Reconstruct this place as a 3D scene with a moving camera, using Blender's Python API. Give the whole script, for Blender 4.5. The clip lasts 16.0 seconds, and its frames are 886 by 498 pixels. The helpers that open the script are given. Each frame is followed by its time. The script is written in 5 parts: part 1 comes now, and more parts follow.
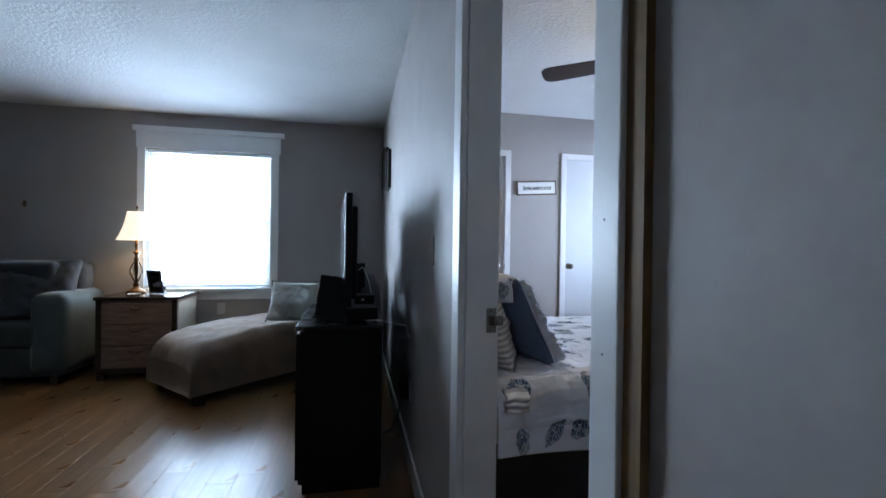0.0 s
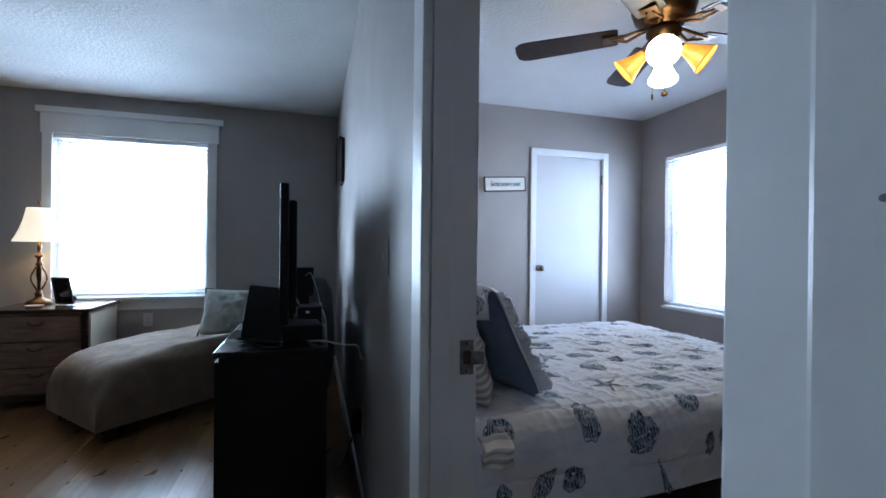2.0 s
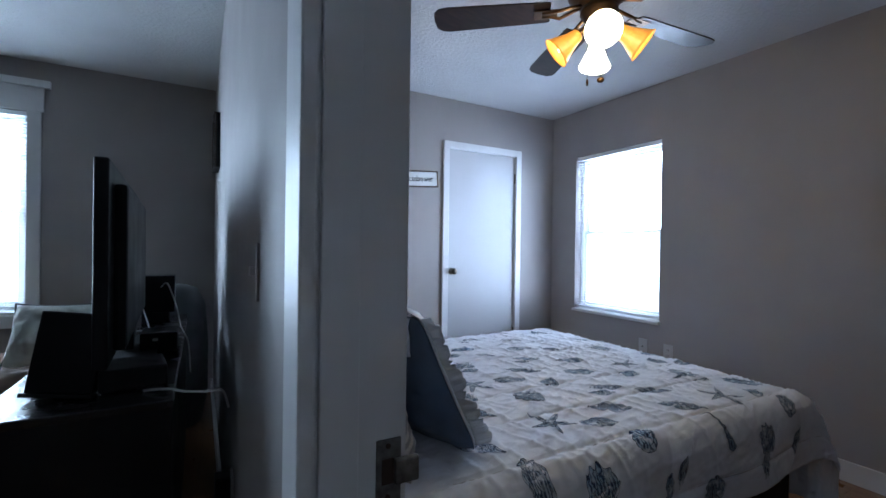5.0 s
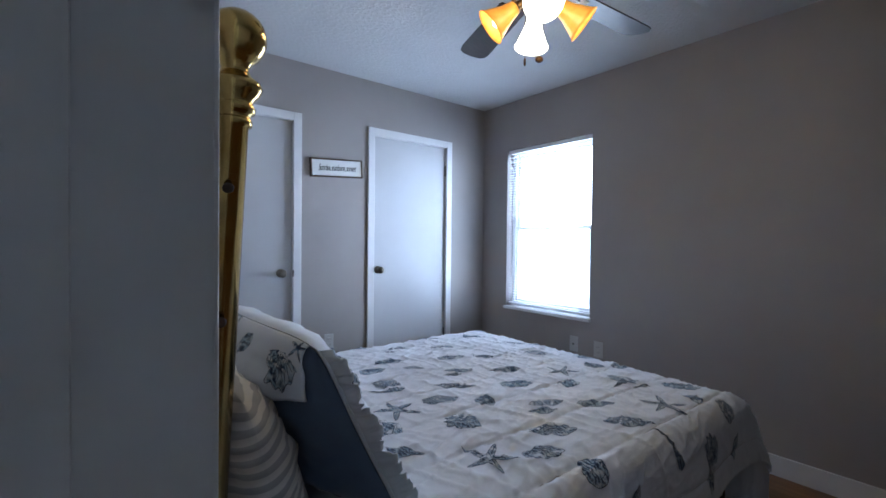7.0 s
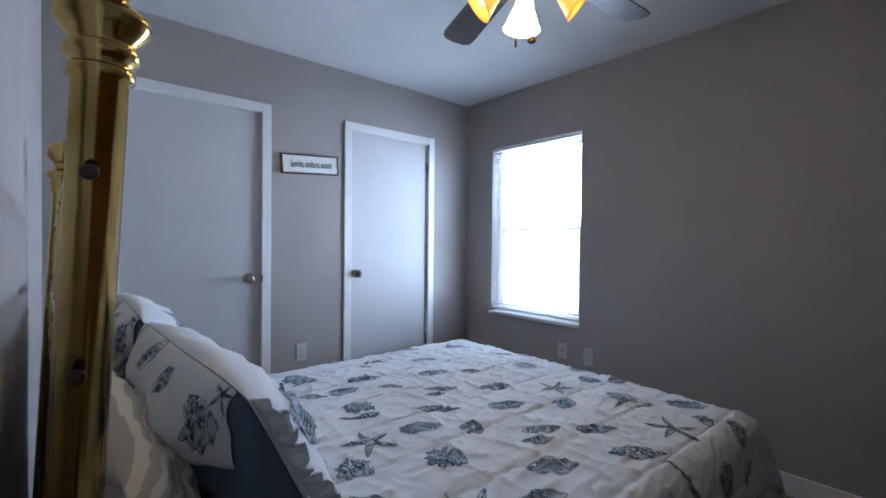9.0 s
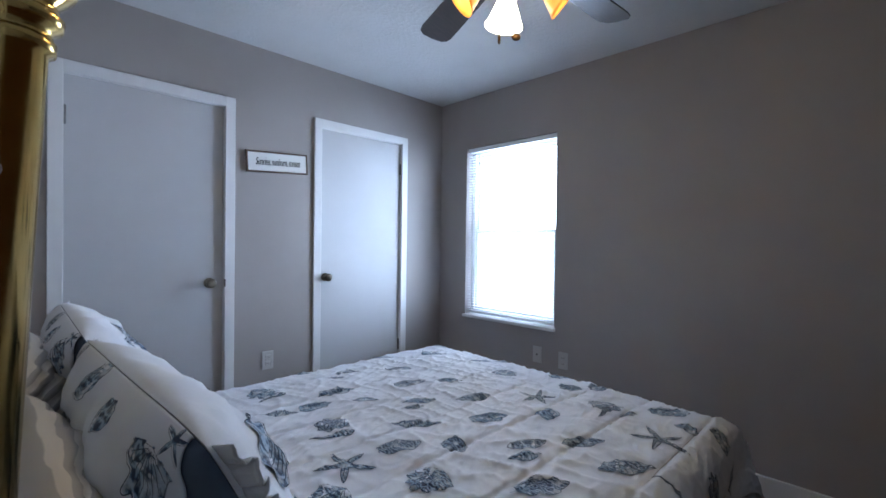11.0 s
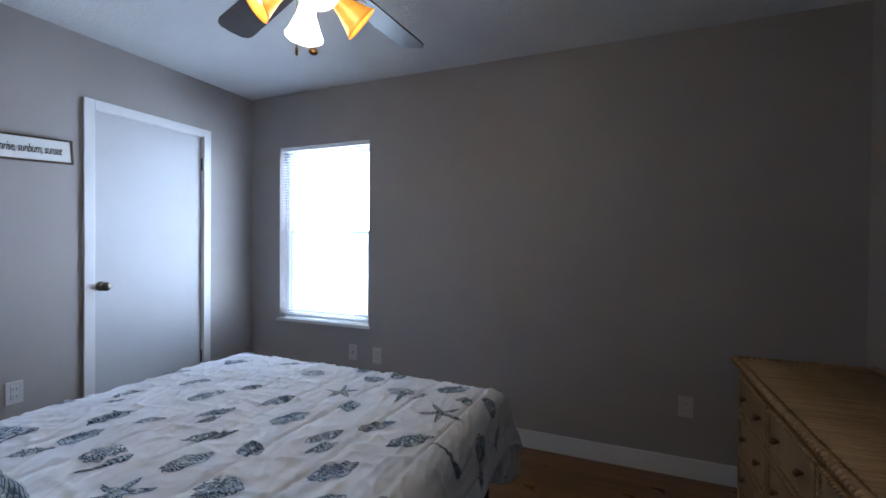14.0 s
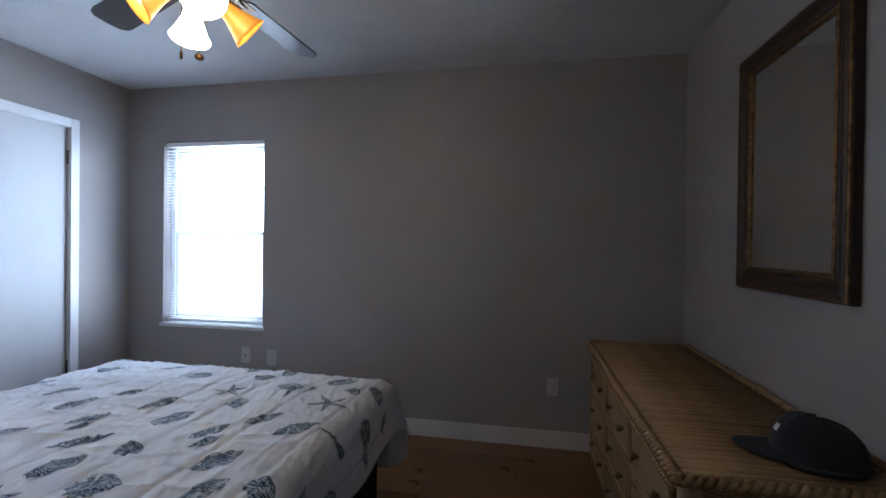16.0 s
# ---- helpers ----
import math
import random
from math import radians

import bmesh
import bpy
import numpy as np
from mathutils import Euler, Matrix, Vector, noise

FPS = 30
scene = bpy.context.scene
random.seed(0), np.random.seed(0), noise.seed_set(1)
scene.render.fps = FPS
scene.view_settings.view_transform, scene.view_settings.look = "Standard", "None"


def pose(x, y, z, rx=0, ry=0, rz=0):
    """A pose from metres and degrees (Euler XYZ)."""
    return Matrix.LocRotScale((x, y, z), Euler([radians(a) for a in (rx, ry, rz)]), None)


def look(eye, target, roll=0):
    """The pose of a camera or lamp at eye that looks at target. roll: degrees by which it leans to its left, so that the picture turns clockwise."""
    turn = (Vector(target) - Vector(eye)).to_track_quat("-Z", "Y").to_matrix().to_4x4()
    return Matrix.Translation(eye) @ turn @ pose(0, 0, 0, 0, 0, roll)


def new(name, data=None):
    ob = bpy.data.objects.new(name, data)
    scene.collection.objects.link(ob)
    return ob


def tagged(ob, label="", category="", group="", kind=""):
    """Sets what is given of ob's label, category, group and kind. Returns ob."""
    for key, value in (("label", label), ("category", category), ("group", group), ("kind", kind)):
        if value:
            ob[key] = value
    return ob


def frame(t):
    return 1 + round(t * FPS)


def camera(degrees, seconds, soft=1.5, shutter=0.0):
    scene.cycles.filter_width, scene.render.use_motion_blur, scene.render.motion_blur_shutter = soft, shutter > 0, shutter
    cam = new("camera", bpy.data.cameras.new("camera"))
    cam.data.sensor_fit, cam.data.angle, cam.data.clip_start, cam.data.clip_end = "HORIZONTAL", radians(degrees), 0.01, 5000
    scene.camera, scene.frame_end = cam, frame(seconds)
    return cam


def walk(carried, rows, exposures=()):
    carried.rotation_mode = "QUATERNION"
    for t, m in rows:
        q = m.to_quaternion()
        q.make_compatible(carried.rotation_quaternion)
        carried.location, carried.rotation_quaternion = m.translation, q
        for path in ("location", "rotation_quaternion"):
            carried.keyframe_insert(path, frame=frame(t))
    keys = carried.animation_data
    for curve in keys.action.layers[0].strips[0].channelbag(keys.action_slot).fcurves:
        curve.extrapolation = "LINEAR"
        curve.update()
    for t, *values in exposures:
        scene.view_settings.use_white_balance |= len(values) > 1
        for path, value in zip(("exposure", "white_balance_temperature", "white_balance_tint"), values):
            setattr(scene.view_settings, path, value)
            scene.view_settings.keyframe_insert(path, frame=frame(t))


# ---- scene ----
cam = camera(91.1, 16.0, soft=1.6)
PATH = [
    (0, (1.855, 6.279, 1.164), (2.261, 8.237, 1.158), 0.8),
    (0.5, (1.873, 6.368, 1.163), (2.355, 8.309, 1.156), 0.7),
    (1, (1.897, 6.47, 1.167), (2.422, 8.4, 1.158), 0.7),
    (1.5, (1.919, 6.555, 1.177), (2.47, 8.477, 1.168), 0.7),
    (2, (1.945, 6.638, 1.18), (2.517, 8.555, 1.173), 0.6),
    (2.5, (1.969, 6.711, 1.176), (2.571, 8.619, 1.171), 0.7),
    (3, (1.992, 6.78, 1.173), (2.64, 8.672, 1.165), 0.7),
    (3.5, (2.008, 6.849, 1.174), (2.724, 8.716, 1.168), 0.8),
    (4, (2.022, 6.914, 1.18), (2.827, 8.745, 1.173), 0.9),
    (4.5, (2.038, 6.976, 1.193), (2.93, 8.766, 1.186), 0.8),
    (5, (2.062, 7.025, 1.205), (3.039, 8.77, 1.195), 0.8),
    (7.5, (2.25, 7.271, 1.225), (3.529, 8.808, 1.192), 0.6),
    (8, (2.277, 7.311, 1.221), (3.576, 8.831, 1.191), 0.6),
    (8.5, (2.321, 7.341, 1.227), (3.621, 8.861, 1.197), 0.6),
    (11, (2.371, 7.453, 1.249), (3.776, 8.876, 1.223), 0.8),
    (11.5, (2.367, 7.45, 1.244), (3.849, 8.793, 1.225), 0.9),
    (12, (2.362, 7.434, 1.248), (3.926, 8.681, 1.228), 0.8),
    (12.5, (2.362, 7.407, 1.251), (4.004, 8.548, 1.23), 0.6),
    (13, (2.36, 7.375, 1.254), (4.079, 8.396, 1.235), 0.6),
    (13.5, (2.352, 7.345, 1.259), (4.141, 8.238, 1.241), 0.5),
    (14, (2.337, 7.315, 1.27), (4.178, 8.096, 1.247), 0.5),
    (14.5, (2.32, 7.288, 1.27), (4.203, 7.964, 1.25), 0.5),
    (15, (2.293, 7.256, 1.273), (4.209, 7.83, 1.252), 0.5),
    (15.5, (2.253, 7.223, 1.275), (4.196, 7.695, 1.257), 0.7),
    (16, (2.208, 7.184, 1.273), (4.172, 7.562, 1.26), 0.7),
]
EXPOSURES = [(0, 0.54, 5700, 10), (1.5, 0.37, 5650, 10), (2.5, 0.38, 5600, 10), (3, 0.4, 5600, 10), (3.5, 0.3, 5600, 10), (4, 0.25, 5600, 10), (5, 0.13, 5550, 10), (8, 0.05, 5700, 10), (12, 0.05, 5750, 10), (16, 0.0, 5800, 10)]
walk(cam, [(t, look(eye, target, roll)) for t, eye, target, roll in PATH], EXPOSURES)

# ---- light ----
world = bpy.data.worlds.new("sky")
scene.world = world
world.use_nodes = True
sky = world.node_tree.nodes.new("ShaderNodeTexSky")
sky.sky_type, sky.sun_disc = "NISHITA", False
sky.sun_elevation, sky.sun_rotation = radians(48), radians(150)
world.node_tree.links.new(sky.outputs[0], world.node_tree.nodes["Background"].inputs[0])
world.node_tree.nodes["Background"].inputs[1].default_value = 0.12


def area(name, m, w, h, watts, color, spread=180):
    data = bpy.data.lights.new(name, "AREA")
    data.shape, data.size, data.size_y, data.energy, data.color, data.spread = "RECTANGLE", w, h, watts, color, radians(spread)
    ob = new(name, data)
    ob.matrix_world = m
    return ob


def bulb(name, p, r, watts, color):
    data = bpy.data.lights.new(name, "POINT")
    data.energy, data.color, data.shadow_soft_size = watts, color, r
    ob = new(name, data)
    ob.location = p
    return ob


# plan
WX0, WX1 = 2.165, 2.240      # wall between the rooms
EX, SY, NY = 5.05, 6.25, 10.20   # bedroom faces
LN, LW, LS = 11.03, -3.2, 3.6     # living room faces
CEIL = 2.45
DY0, DY1, DTOP = 6.802, 7.472, 2.04  # doorway
WIN_E = (9.055, 9.895, 0.668, 2.034)
WIN_N = (-0.135, 1.022, 0.722, 2.098)

area("daylight_bedroom", look((EX + 0.139, (WIN_E[0] + WIN_E[1]) / 2, (WIN_E[2] + WIN_E[3]) / 2), (0, (WIN_E[0] + WIN_E[1]) / 2, (WIN_E[2] + WIN_E[3]) / 2)), WIN_E[1] - WIN_E[0] - 0.07, WIN_E[3] - WIN_E[2] - 0.07, 32, (0.71, 0.845, 1.03), 150)
area("daylight_living", look(((WIN_N[0] + WIN_N[1]) / 2, LN + 0.17, (WIN_N[2] + WIN_N[3]) / 2), ((WIN_N[0] + WIN_N[1]) / 2, 0, (WIN_N[2] + WIN_N[3]) / 2)), WIN_N[1] - WIN_N[0] - 0.02, WIN_N[3] - WIN_N[2] - 0.02, 65, (0.72, 0.87, 1.0), 165)


# ---- materials ----
class Mat:
    """A node material with a principled shader and small helpers."""

    def __init__(self, name, color=(0.5, 0.5, 0.5), rough=0.5, metal=0.0, **extra):
        self.m = bpy.data.materials.new(name)
        self.m.use_nodes = True
        self.t = self.m.node_tree
        self.b = self.t.nodes["Principled BSDF"]
        self.b.inputs["Base Color"].default_value = (*color, 1)
        self.b.inputs["Roughness"].default_value = rough
        self.b.inputs["Metallic"].default_value = metal
        for k, v in extra.items():
            self.b.inputs[k.replace("_", " ")].default_value = v
        self.co = self.t.nodes.new("ShaderNodeTexCoord").outputs["Object"]

    def node(self, kind, **ins):
        n = self.t.nodes.new("ShaderNode" + kind)
        for k, v in ins.items():
            k = k.replace("_", " ")
            if isinstance(v, bpy.types.NodeSocket):
                self.t.links.new(v, n.inputs[k])
            else:
                n.inputs[k].default_value = v
        return n

    def scaled(self, s):
        return self.node("Mapping", Vector=self.co, Scale=s).outputs[0]

    def noise(self, scale, detail=4, vec=None, rough=0.55):
        return self.node("TexNoise", Vector=vec or self.co, Scale=scale, Detail=detail, Roughness=rough).outputs["Fac"]

    def ramp(self, fac, stops):
        n = self.node("ValToRGB", Fac=fac)
        e = n.color_ramp.elements
        while len(e) < len(stops):
            e.new(0.5)
        for i, (p, c) in enumerate(stops):
            e[i].position, e[i].color = p, (*c, 1)
        return n.outputs[0]

    def mix(self, fac, a, b, blend="MIX"):
        n = self.t.nodes.new("ShaderNodeMix")
        n.data_type, n.blend_type = "RGBA", blend
        for i, v in ((0, fac), (6, a), (7, b)):
            if isinstance(v, bpy.types.NodeSocket):
                self.t.links.new(v, n.inputs[i])
            else:
                n.inputs[i].default_value = v if i == 0 else (*v, 1)
        return n.outputs[2]

    def color(self, s):
        self.t.links.new(s, self.b.inputs["Base Color"])
        return self

    def rough(self, s):
        self.t.links.new(s, self.b.inputs["Roughness"])
        return self

    def bump(self, h, strength, dist=0.002):
        n = self.node("Bump", Height=h, Strength=strength, Distance=dist)
        if self.b.inputs["Normal"].links:
            self.t.links.new(self.b.inputs["Normal"].links[0].from_socket, n.inputs["Normal"])
        self.t.links.new(n.outputs[0], self.b.inputs["Normal"])
        return self

    def mottled(self, a, b, scale=3, detail=5):
        return self.color(self.ramp(self.noise(scale, detail), [(0.3, a), (0.7, b)]))

    def random(self):
        return self.t.nodes.new("ShaderNodeObjectInfo").outputs["Random"]


def paint(name, a, b, rough, bump=0.12, grain=180):
    m = Mat(name, a, rough).mottled(a, b, 1.6)
    m.rough(m.ramp(m.noise(5), [(0.3, (rough - 0.06,) * 3), (0.7, (rough + 0.08,) * 3)]))
    m.bump(m.noise(grain, 3), bump, 0.001)
    m.bump(m.noise(22, 3), bump * 0.5, 0.002)
    return m.m


M_WALL = paint("wall_paint", (0.315, 0.290, 0.280), (0.350, 0.325, 0.313), 0.62, 0.25, 110)
M_CEIL = Mat("ceiling_texture", rough=0.85).mottled((0.58, 0.58, 0.58), (0.64, 0.64, 0.64), 2)
M_CEIL.bump(M_CEIL.ramp(M_CEIL.noise(42, 6), [(0.45, (0, 0, 0)), (0.6, (1, 1, 1))]), 0.45, 0.004)
M_CEIL = M_CEIL.m
M_WHITE = paint("white_trim_paint", (0.66, 0.66, 0.66), (0.72, 0.72, 0.72), 0.40, 0.12, 60)
M_DOOR = paint("white_door_paint", (0.46, 0.465, 0.48), (0.51, 0.515, 0.53), 0.52, 0.15, 90)
M_RAW = Mat("bare_pine", rough=0.7)
M_RAW.color(M_RAW.ramp(M_RAW.noise(6, 5, M_RAW.scaled((14, 14, 0.7))), [(0.3, (0.13, 0.062, 0.015)), (0.7, (0.24, 0.13, 0.038))]))
M_RAW = M_RAW.m


def wood(name, dark, light, rough, stretch=(1, 1, 1), vary=0.25, gloss_bump=0.1):
    m = Mat(name, light, rough)
    v = m.scaled(stretch)
    off = m.node("VectorMath")
    off.operation = "ADD"
    m.t.links.new(v, off.inputs[0])
    r = m.node("Math", Value=m.random())
    r.operation, r.inputs[1].default_value = "MULTIPLY", 37.0
    comb = m.node("CombineXYZ", X=r.outputs[0], Y=r.outputs[0])
    m.t.links.new(comb.outputs[0], off.inputs[1])
    v = off.outputs[0]
    grain = m.noise(7, 3, v, 0.5)
    c = m.ramp(grain, [(0.28, dark), (0.55, tuple((a + b) / 2 for a, b in zip(dark, light))), (0.75, light)])
    tone = m.ramp(m.random(), [(0, (1 - vary,) * 3), (1, (1, 1, 1))])
    m.color(m.mix(1.0, c, tone, "MULTIPLY"))
    m.rough(m.ramp(m.noise(3, 2), [(0.3, (rough - 0.03,) * 3), (0.7, (rough + 0.03,) * 3)]))
    m.bump(grain, gloss_bump, 0.001)
    return m.m


M_FLOOR = wood("laminate_plank", (0.165, 0.076, 0.027), (0.265, 0.13, 0.05), 0.29, (6, 0.30, 6), 0.25, 0.03)
M_GAP = Mat("dark_joint", (0.03, 0.018, 0.01), 0.8).m
def dull(*args):
    m = paint(*args)
    m.node_tree.nodes["Principled BSDF"].inputs["Specular IOR Level"].default_value = 0.18
    return m


M_BLACK = dull("black_lacquer", (0.005, 0.005, 0.006), (0.010, 0.0095, 0.010), 0.5, 0.05)
M_TOP = paint("black_gloss_top", (0.006, 0.006, 0.007), (0.011, 0.011, 0.012), 0.25, 0.04)
M_PLASTIC = dull("black_plastic", (0.008, 0.008, 0.010), (0.016, 0.016, 0.018), 0.45, 0.1)
M_SCREEN = Mat("black_glass_screen", (0.006, 0.006, 0.008), 0.12).m
M_BRASS = Mat("polished_brass", (0.62, 0.44, 0.15), 0.16, 1.0)
M_BRASS.color(M_BRASS.ramp(M_BRASS.noise(14, 5), [(0.3, (0.50, 0.34, 0.10)), (0.7, (0.68, 0.50, 0.19))]))
M_BRASS.rough(M_BRASS.ramp(M_BRASS.noise(30, 4), [(0.35, (0.10,) * 3), (0.75, (0.26,) * 3)]))
M_BRASS = M_BRASS.m
M_ANTIQUE = Mat("antique_bronze", (0.1, 0.055, 0.025), 0.4, 1.0).mottled((0.06, 0.032, 0.014), (0.17, 0.095, 0.042), 12).m
M_NICKEL = Mat("worn_nickel", (0.2, 0.18, 0.15), 0.28, 1.0).mottled((0.13, 0.115, 0.09), (0.28, 0.25, 0.21), 30).m
M_STEEL = Mat("dull_steel", (0.35, 0.35, 0.35), 0.45, 1.0).mottled((0.10, 0.10, 0.10), (0.26, 0.26, 0.25), 60).m
M_DARKHOLE = Mat("dark_plug", (0.05, 0.03, 0.02), 0.6).m
M_PLATE = paint("outlet_plastic", (0.46, 0.455, 0.45), (0.52, 0.515, 0.51), 0.35, 0.03)
M_CABLE = Mat("white_cable", (0.62, 0.62, 0.6), 0.5).mottled((0.5, 0.5, 0.48), (0.66, 0.66, 0.64), 20).m
M_INK = Mat("black_ink", (0.015, 0.015, 0.018), 0.7).m


def fabric(name, a, b, weave=900, rough=0.9, folds=0.0, sheen=0.2):
    m = Mat(name, a, rough, Sheen_Weight=sheen).mottled(a, b, 6)
    m.bump(m.noise(weave, 2), 0.25, 0.0006)
    m.bump(m.noise(14, 5), 0.5, 0.004 + folds)
    return m.m


M_QUILT = fabric("white_quilt_cotton", (0.68, 0.72, 0.80), (0.75, 0.79, 0.86), 700, 0.85, 0.002)
M_LINING = fabric("cream_quilt_lining", (0.62, 0.58, 0.50), (0.68, 0.64, 0.57))
M_THREAD = Mat("quilting_thread", (0.42, 0.42, 0.44), 0.9).mottled((0.36, 0.36, 0.38), (0.5, 0.5, 0.52), 60).m
M_DENIM = fabric("slate_blue_cotton", (0.075, 0.115, 0.19), (0.11, 0.16, 0.25))
M_SKIRT = fabric("black_bed_skirt", (0.012, 0.012, 0.015), (0.025, 0.025, 0.03), sheen=0.0)
M_SUEDE = fabric("taupe_microsuede", (0.17, 0.115, 0.075), (0.26, 0.185, 0.125), 500, 0.9, 0.003, 0.1)
M_SOFA = fabric("grey_green_upholstery", (0.048, 0.062, 0.057), (0.08, 0.095, 0.085), 500)
M_SOFADARK = fabric("charcoal_cushion_cloth", (0.035, 0.04, 0.045), (0.06, 0.065, 0.07), 500)
M_PILLOW = fabric("pale_sage_cushion_cloth", (0.36, 0.38, 0.34), (0.50, 0.52, 0.47), 300)
M_CAP = fabric("navy_cap_twill", (0.011, 0.012, 0.018), (0.022, 0.024, 0.033), 600, 0.95, 0.002, 0.05)
M_PATCH = fabric("white_embroidery", (0.5, 0.52, 0.54), (0.65, 0.66, 0.68), 900)

m = Mat("striped_pillow_cotton", rough=0.9)
w = m.node("TexWave", Vector=m.co, Scale=13.0, Distortion=0.15, Detail=1.0)
w.bands_direction = "Z"
m.color(m.ramp(w.outputs["Fac"], [(0.42, (0.74, 0.72, 0.69)), (0.58, (0.45, 0.45, 0.46))]))
m.bump(w.outputs["Fac"], 0.5, 0.006)
m.bump(m.noise(600, 2), 0.25, 0.0006)
M_STRIPE = m.m


def print_mat(name, dark, mid, pale, scale):
    m = Mat(name, mid, 0.85, Sheen_Weight=0.2)
    fine = m.node("TexWave", Vector=m.co, Scale=scale, Distortion=9.0, Detail=3.0, Detail_Scale=2.0).outputs["Fac"]
    c = m.ramp(fine, [(0.2, dark), (0.5, mid), (0.85, pale)])
    m.color(m.mix(m.ramp(m.noise(44, 4), [(0.47, (0, 0, 0)), (0.66, (1, 1, 1))]), c, tuple(0.5 * v + 0.36 for v in pale)))
    m.bump(m.noise(700, 2), 0.25, 0.0006)
    return m.m


M_PRINT = [print_mat("teal_shell_print", (0.014, 0.040, 0.11), (0.065, 0.155, 0.30), (0.34, 0.47, 0.62), 26),
           print_mat("slate_shell_print", (0.018, 0.038, 0.09), (0.09, 0.165, 0.29), (0.42, 0.51, 0.63), 34),
           print_mat("navy_shell_print", (0.012, 0.026, 0.07), (0.042, 0.09, 0.19), (0.24, 0.34, 0.46), 30)]
M_LINE = Mat("navy_print_line", (0.025, 0.045, 0.085), 0.85).mottled((0.02, 0.035, 0.07), (0.07, 0.11, 0.18), 40).m

m = Mat("woven_rattan", rough=0.6)
v = m.scaled((1, 1, 1))
w1 = m.node("TexWave", Vector=v, Scale=38.0, Distortion=1.2, Detail=2.0)
w1.bands_direction = "X"
w2 = m.node("TexWave", Vector=v, Scale=38.0, Distortion=1.2, Detail=2.0)
w2.bands_direction = "Z"
both = m.node("Math")
both.operation = "MULTIPLY"
m.t.links.new(w1.outputs["Fac"], both.inputs[0])
m.t.links.new(w2.outputs["Fac"], both.inputs[1])
c = m.ramp(m.noise(9, 5), [(0.3, (0.28, 0.165, 0.07)), (0.7, (0.42, 0.27, 0.125))])
m.color(m.mix(m.ramp(both.outputs[0], [(0.0, (0.55,) * 3), (0.5, (1, 1, 1))]), (0.16, 0.095, 0.045), c))
m.bump(both.outputs[0], 0.8, 0.006)
M_RATTAN = m.m
M_REED = Mat("reed", rough=0.5)
M_REED.color(M_REED.mix(1.0, M_REED.ramp(M_REED.noise(8, 5, M_REED.scaled((10, 1, 1))), [(0.3, (0.25, 0.145, 0.06)), (0.7, (0.40, 0.255, 0.115))]), M_REED.ramp(M_REED.random(), [(0, (0.8,) * 3), (1, (1, 1, 1))]), "MULTIPLY"))
M_REED.bump(M_REED.noise(90, 3), 0.4, 0.002)
M_REED = M_REED.m
M_KNOBWOOD = wood("brown_knob_wood", (0.12, 0.06, 0.022), (0.24, 0.135, 0.055), 0.4, (4, 4, 4))
M_FRAME = wood("dark_gilt_frame_wood", (0.016, 0.007, 0.003), (0.060, 0.025, 0.009), 0.5, (2, 2, 8))
M_GILT = Mat("rubbed_gilt_edge", (0.2, 0.12, 0.04), 0.45, 0.7).mottled((0.05, 0.026, 0.010), (0.22, 0.135, 0.05), 40).m
M_MIRROR = Mat("mirror_silver", (0.86, 0.88, 0.87), 0.02, 1.0).m
M_BLADE = wood("dark_walnut_blade", (0.014, 0.007, 0.005), (0.045, 0.022, 0.015), 0.45, (2, 12, 2))
M_TABLE = wood("brown_end_table_wood", (0.20, 0.11, 0.07), (0.38, 0.23, 0.155), 0.4, (1, 6, 6))
M_TABLETOP = wood("dark_table_top", (0.03, 0.018, 0.012), (0.085, 0.05, 0.03), 0.18, (1, 6, 6))
M_WICKERSIDE = paint("pale_wicker_panel", (0.30, 0.25, 0.19), (0.40, 0.34, 0.26), 0.7, 0.8, 120)
M_SIGNWOOD = wood("rustic_sign_edge", (0.05, 0.03, 0.018), (0.16, 0.10, 0.06), 0.7, (3, 3, 9))
M_SIGN = paint("whitewashed_board", (0.62, 0.62, 0.60), (0.76, 0.76, 0.74), 0.7, 0.3, 40)
M_SLAT = Mat("white_vinyl_slat", (0.80, 0.82, 0.84), 0.4, Transmission_Weight=0.0)
M_SLAT.mottled((0.78, 0.80, 0.82), (0.84, 0.86, 0.88), 8)
M_SLAT = M_SLAT.m
M_GLASS = Mat("window_glass", (1, 1, 1), 0.0, Transmission_Weight=1.0, IOR=1.05).m


def glow(name, color, strength, base):
    return Mat(name, base, 0.4, Emission_Color=(*color, 1), Emission_Strength=strength).m


M_LIT = glow("lit_frosted_glass", (1.0, 0.83, 0.52), 14.0, (0.8, 0.7, 0.5))
# opaque amber; weak emission stands in for bulb light through the glass
M_AMBER = Mat("glowing_amber_glass", (0.6, 0.25, 0.04), 0.45, Emission_Color=(1.0, 0.36, 0.03, 1), Emission_Strength=0.5).mottled((0.45, 0.17, 0.02), (0.70, 0.33, 0.06), 25).m
M_SHADE = glow("lit_lampshade_cloth", (1.0, 0.82, 0.55), 0.75, (0.72, 0.66, 0.55))


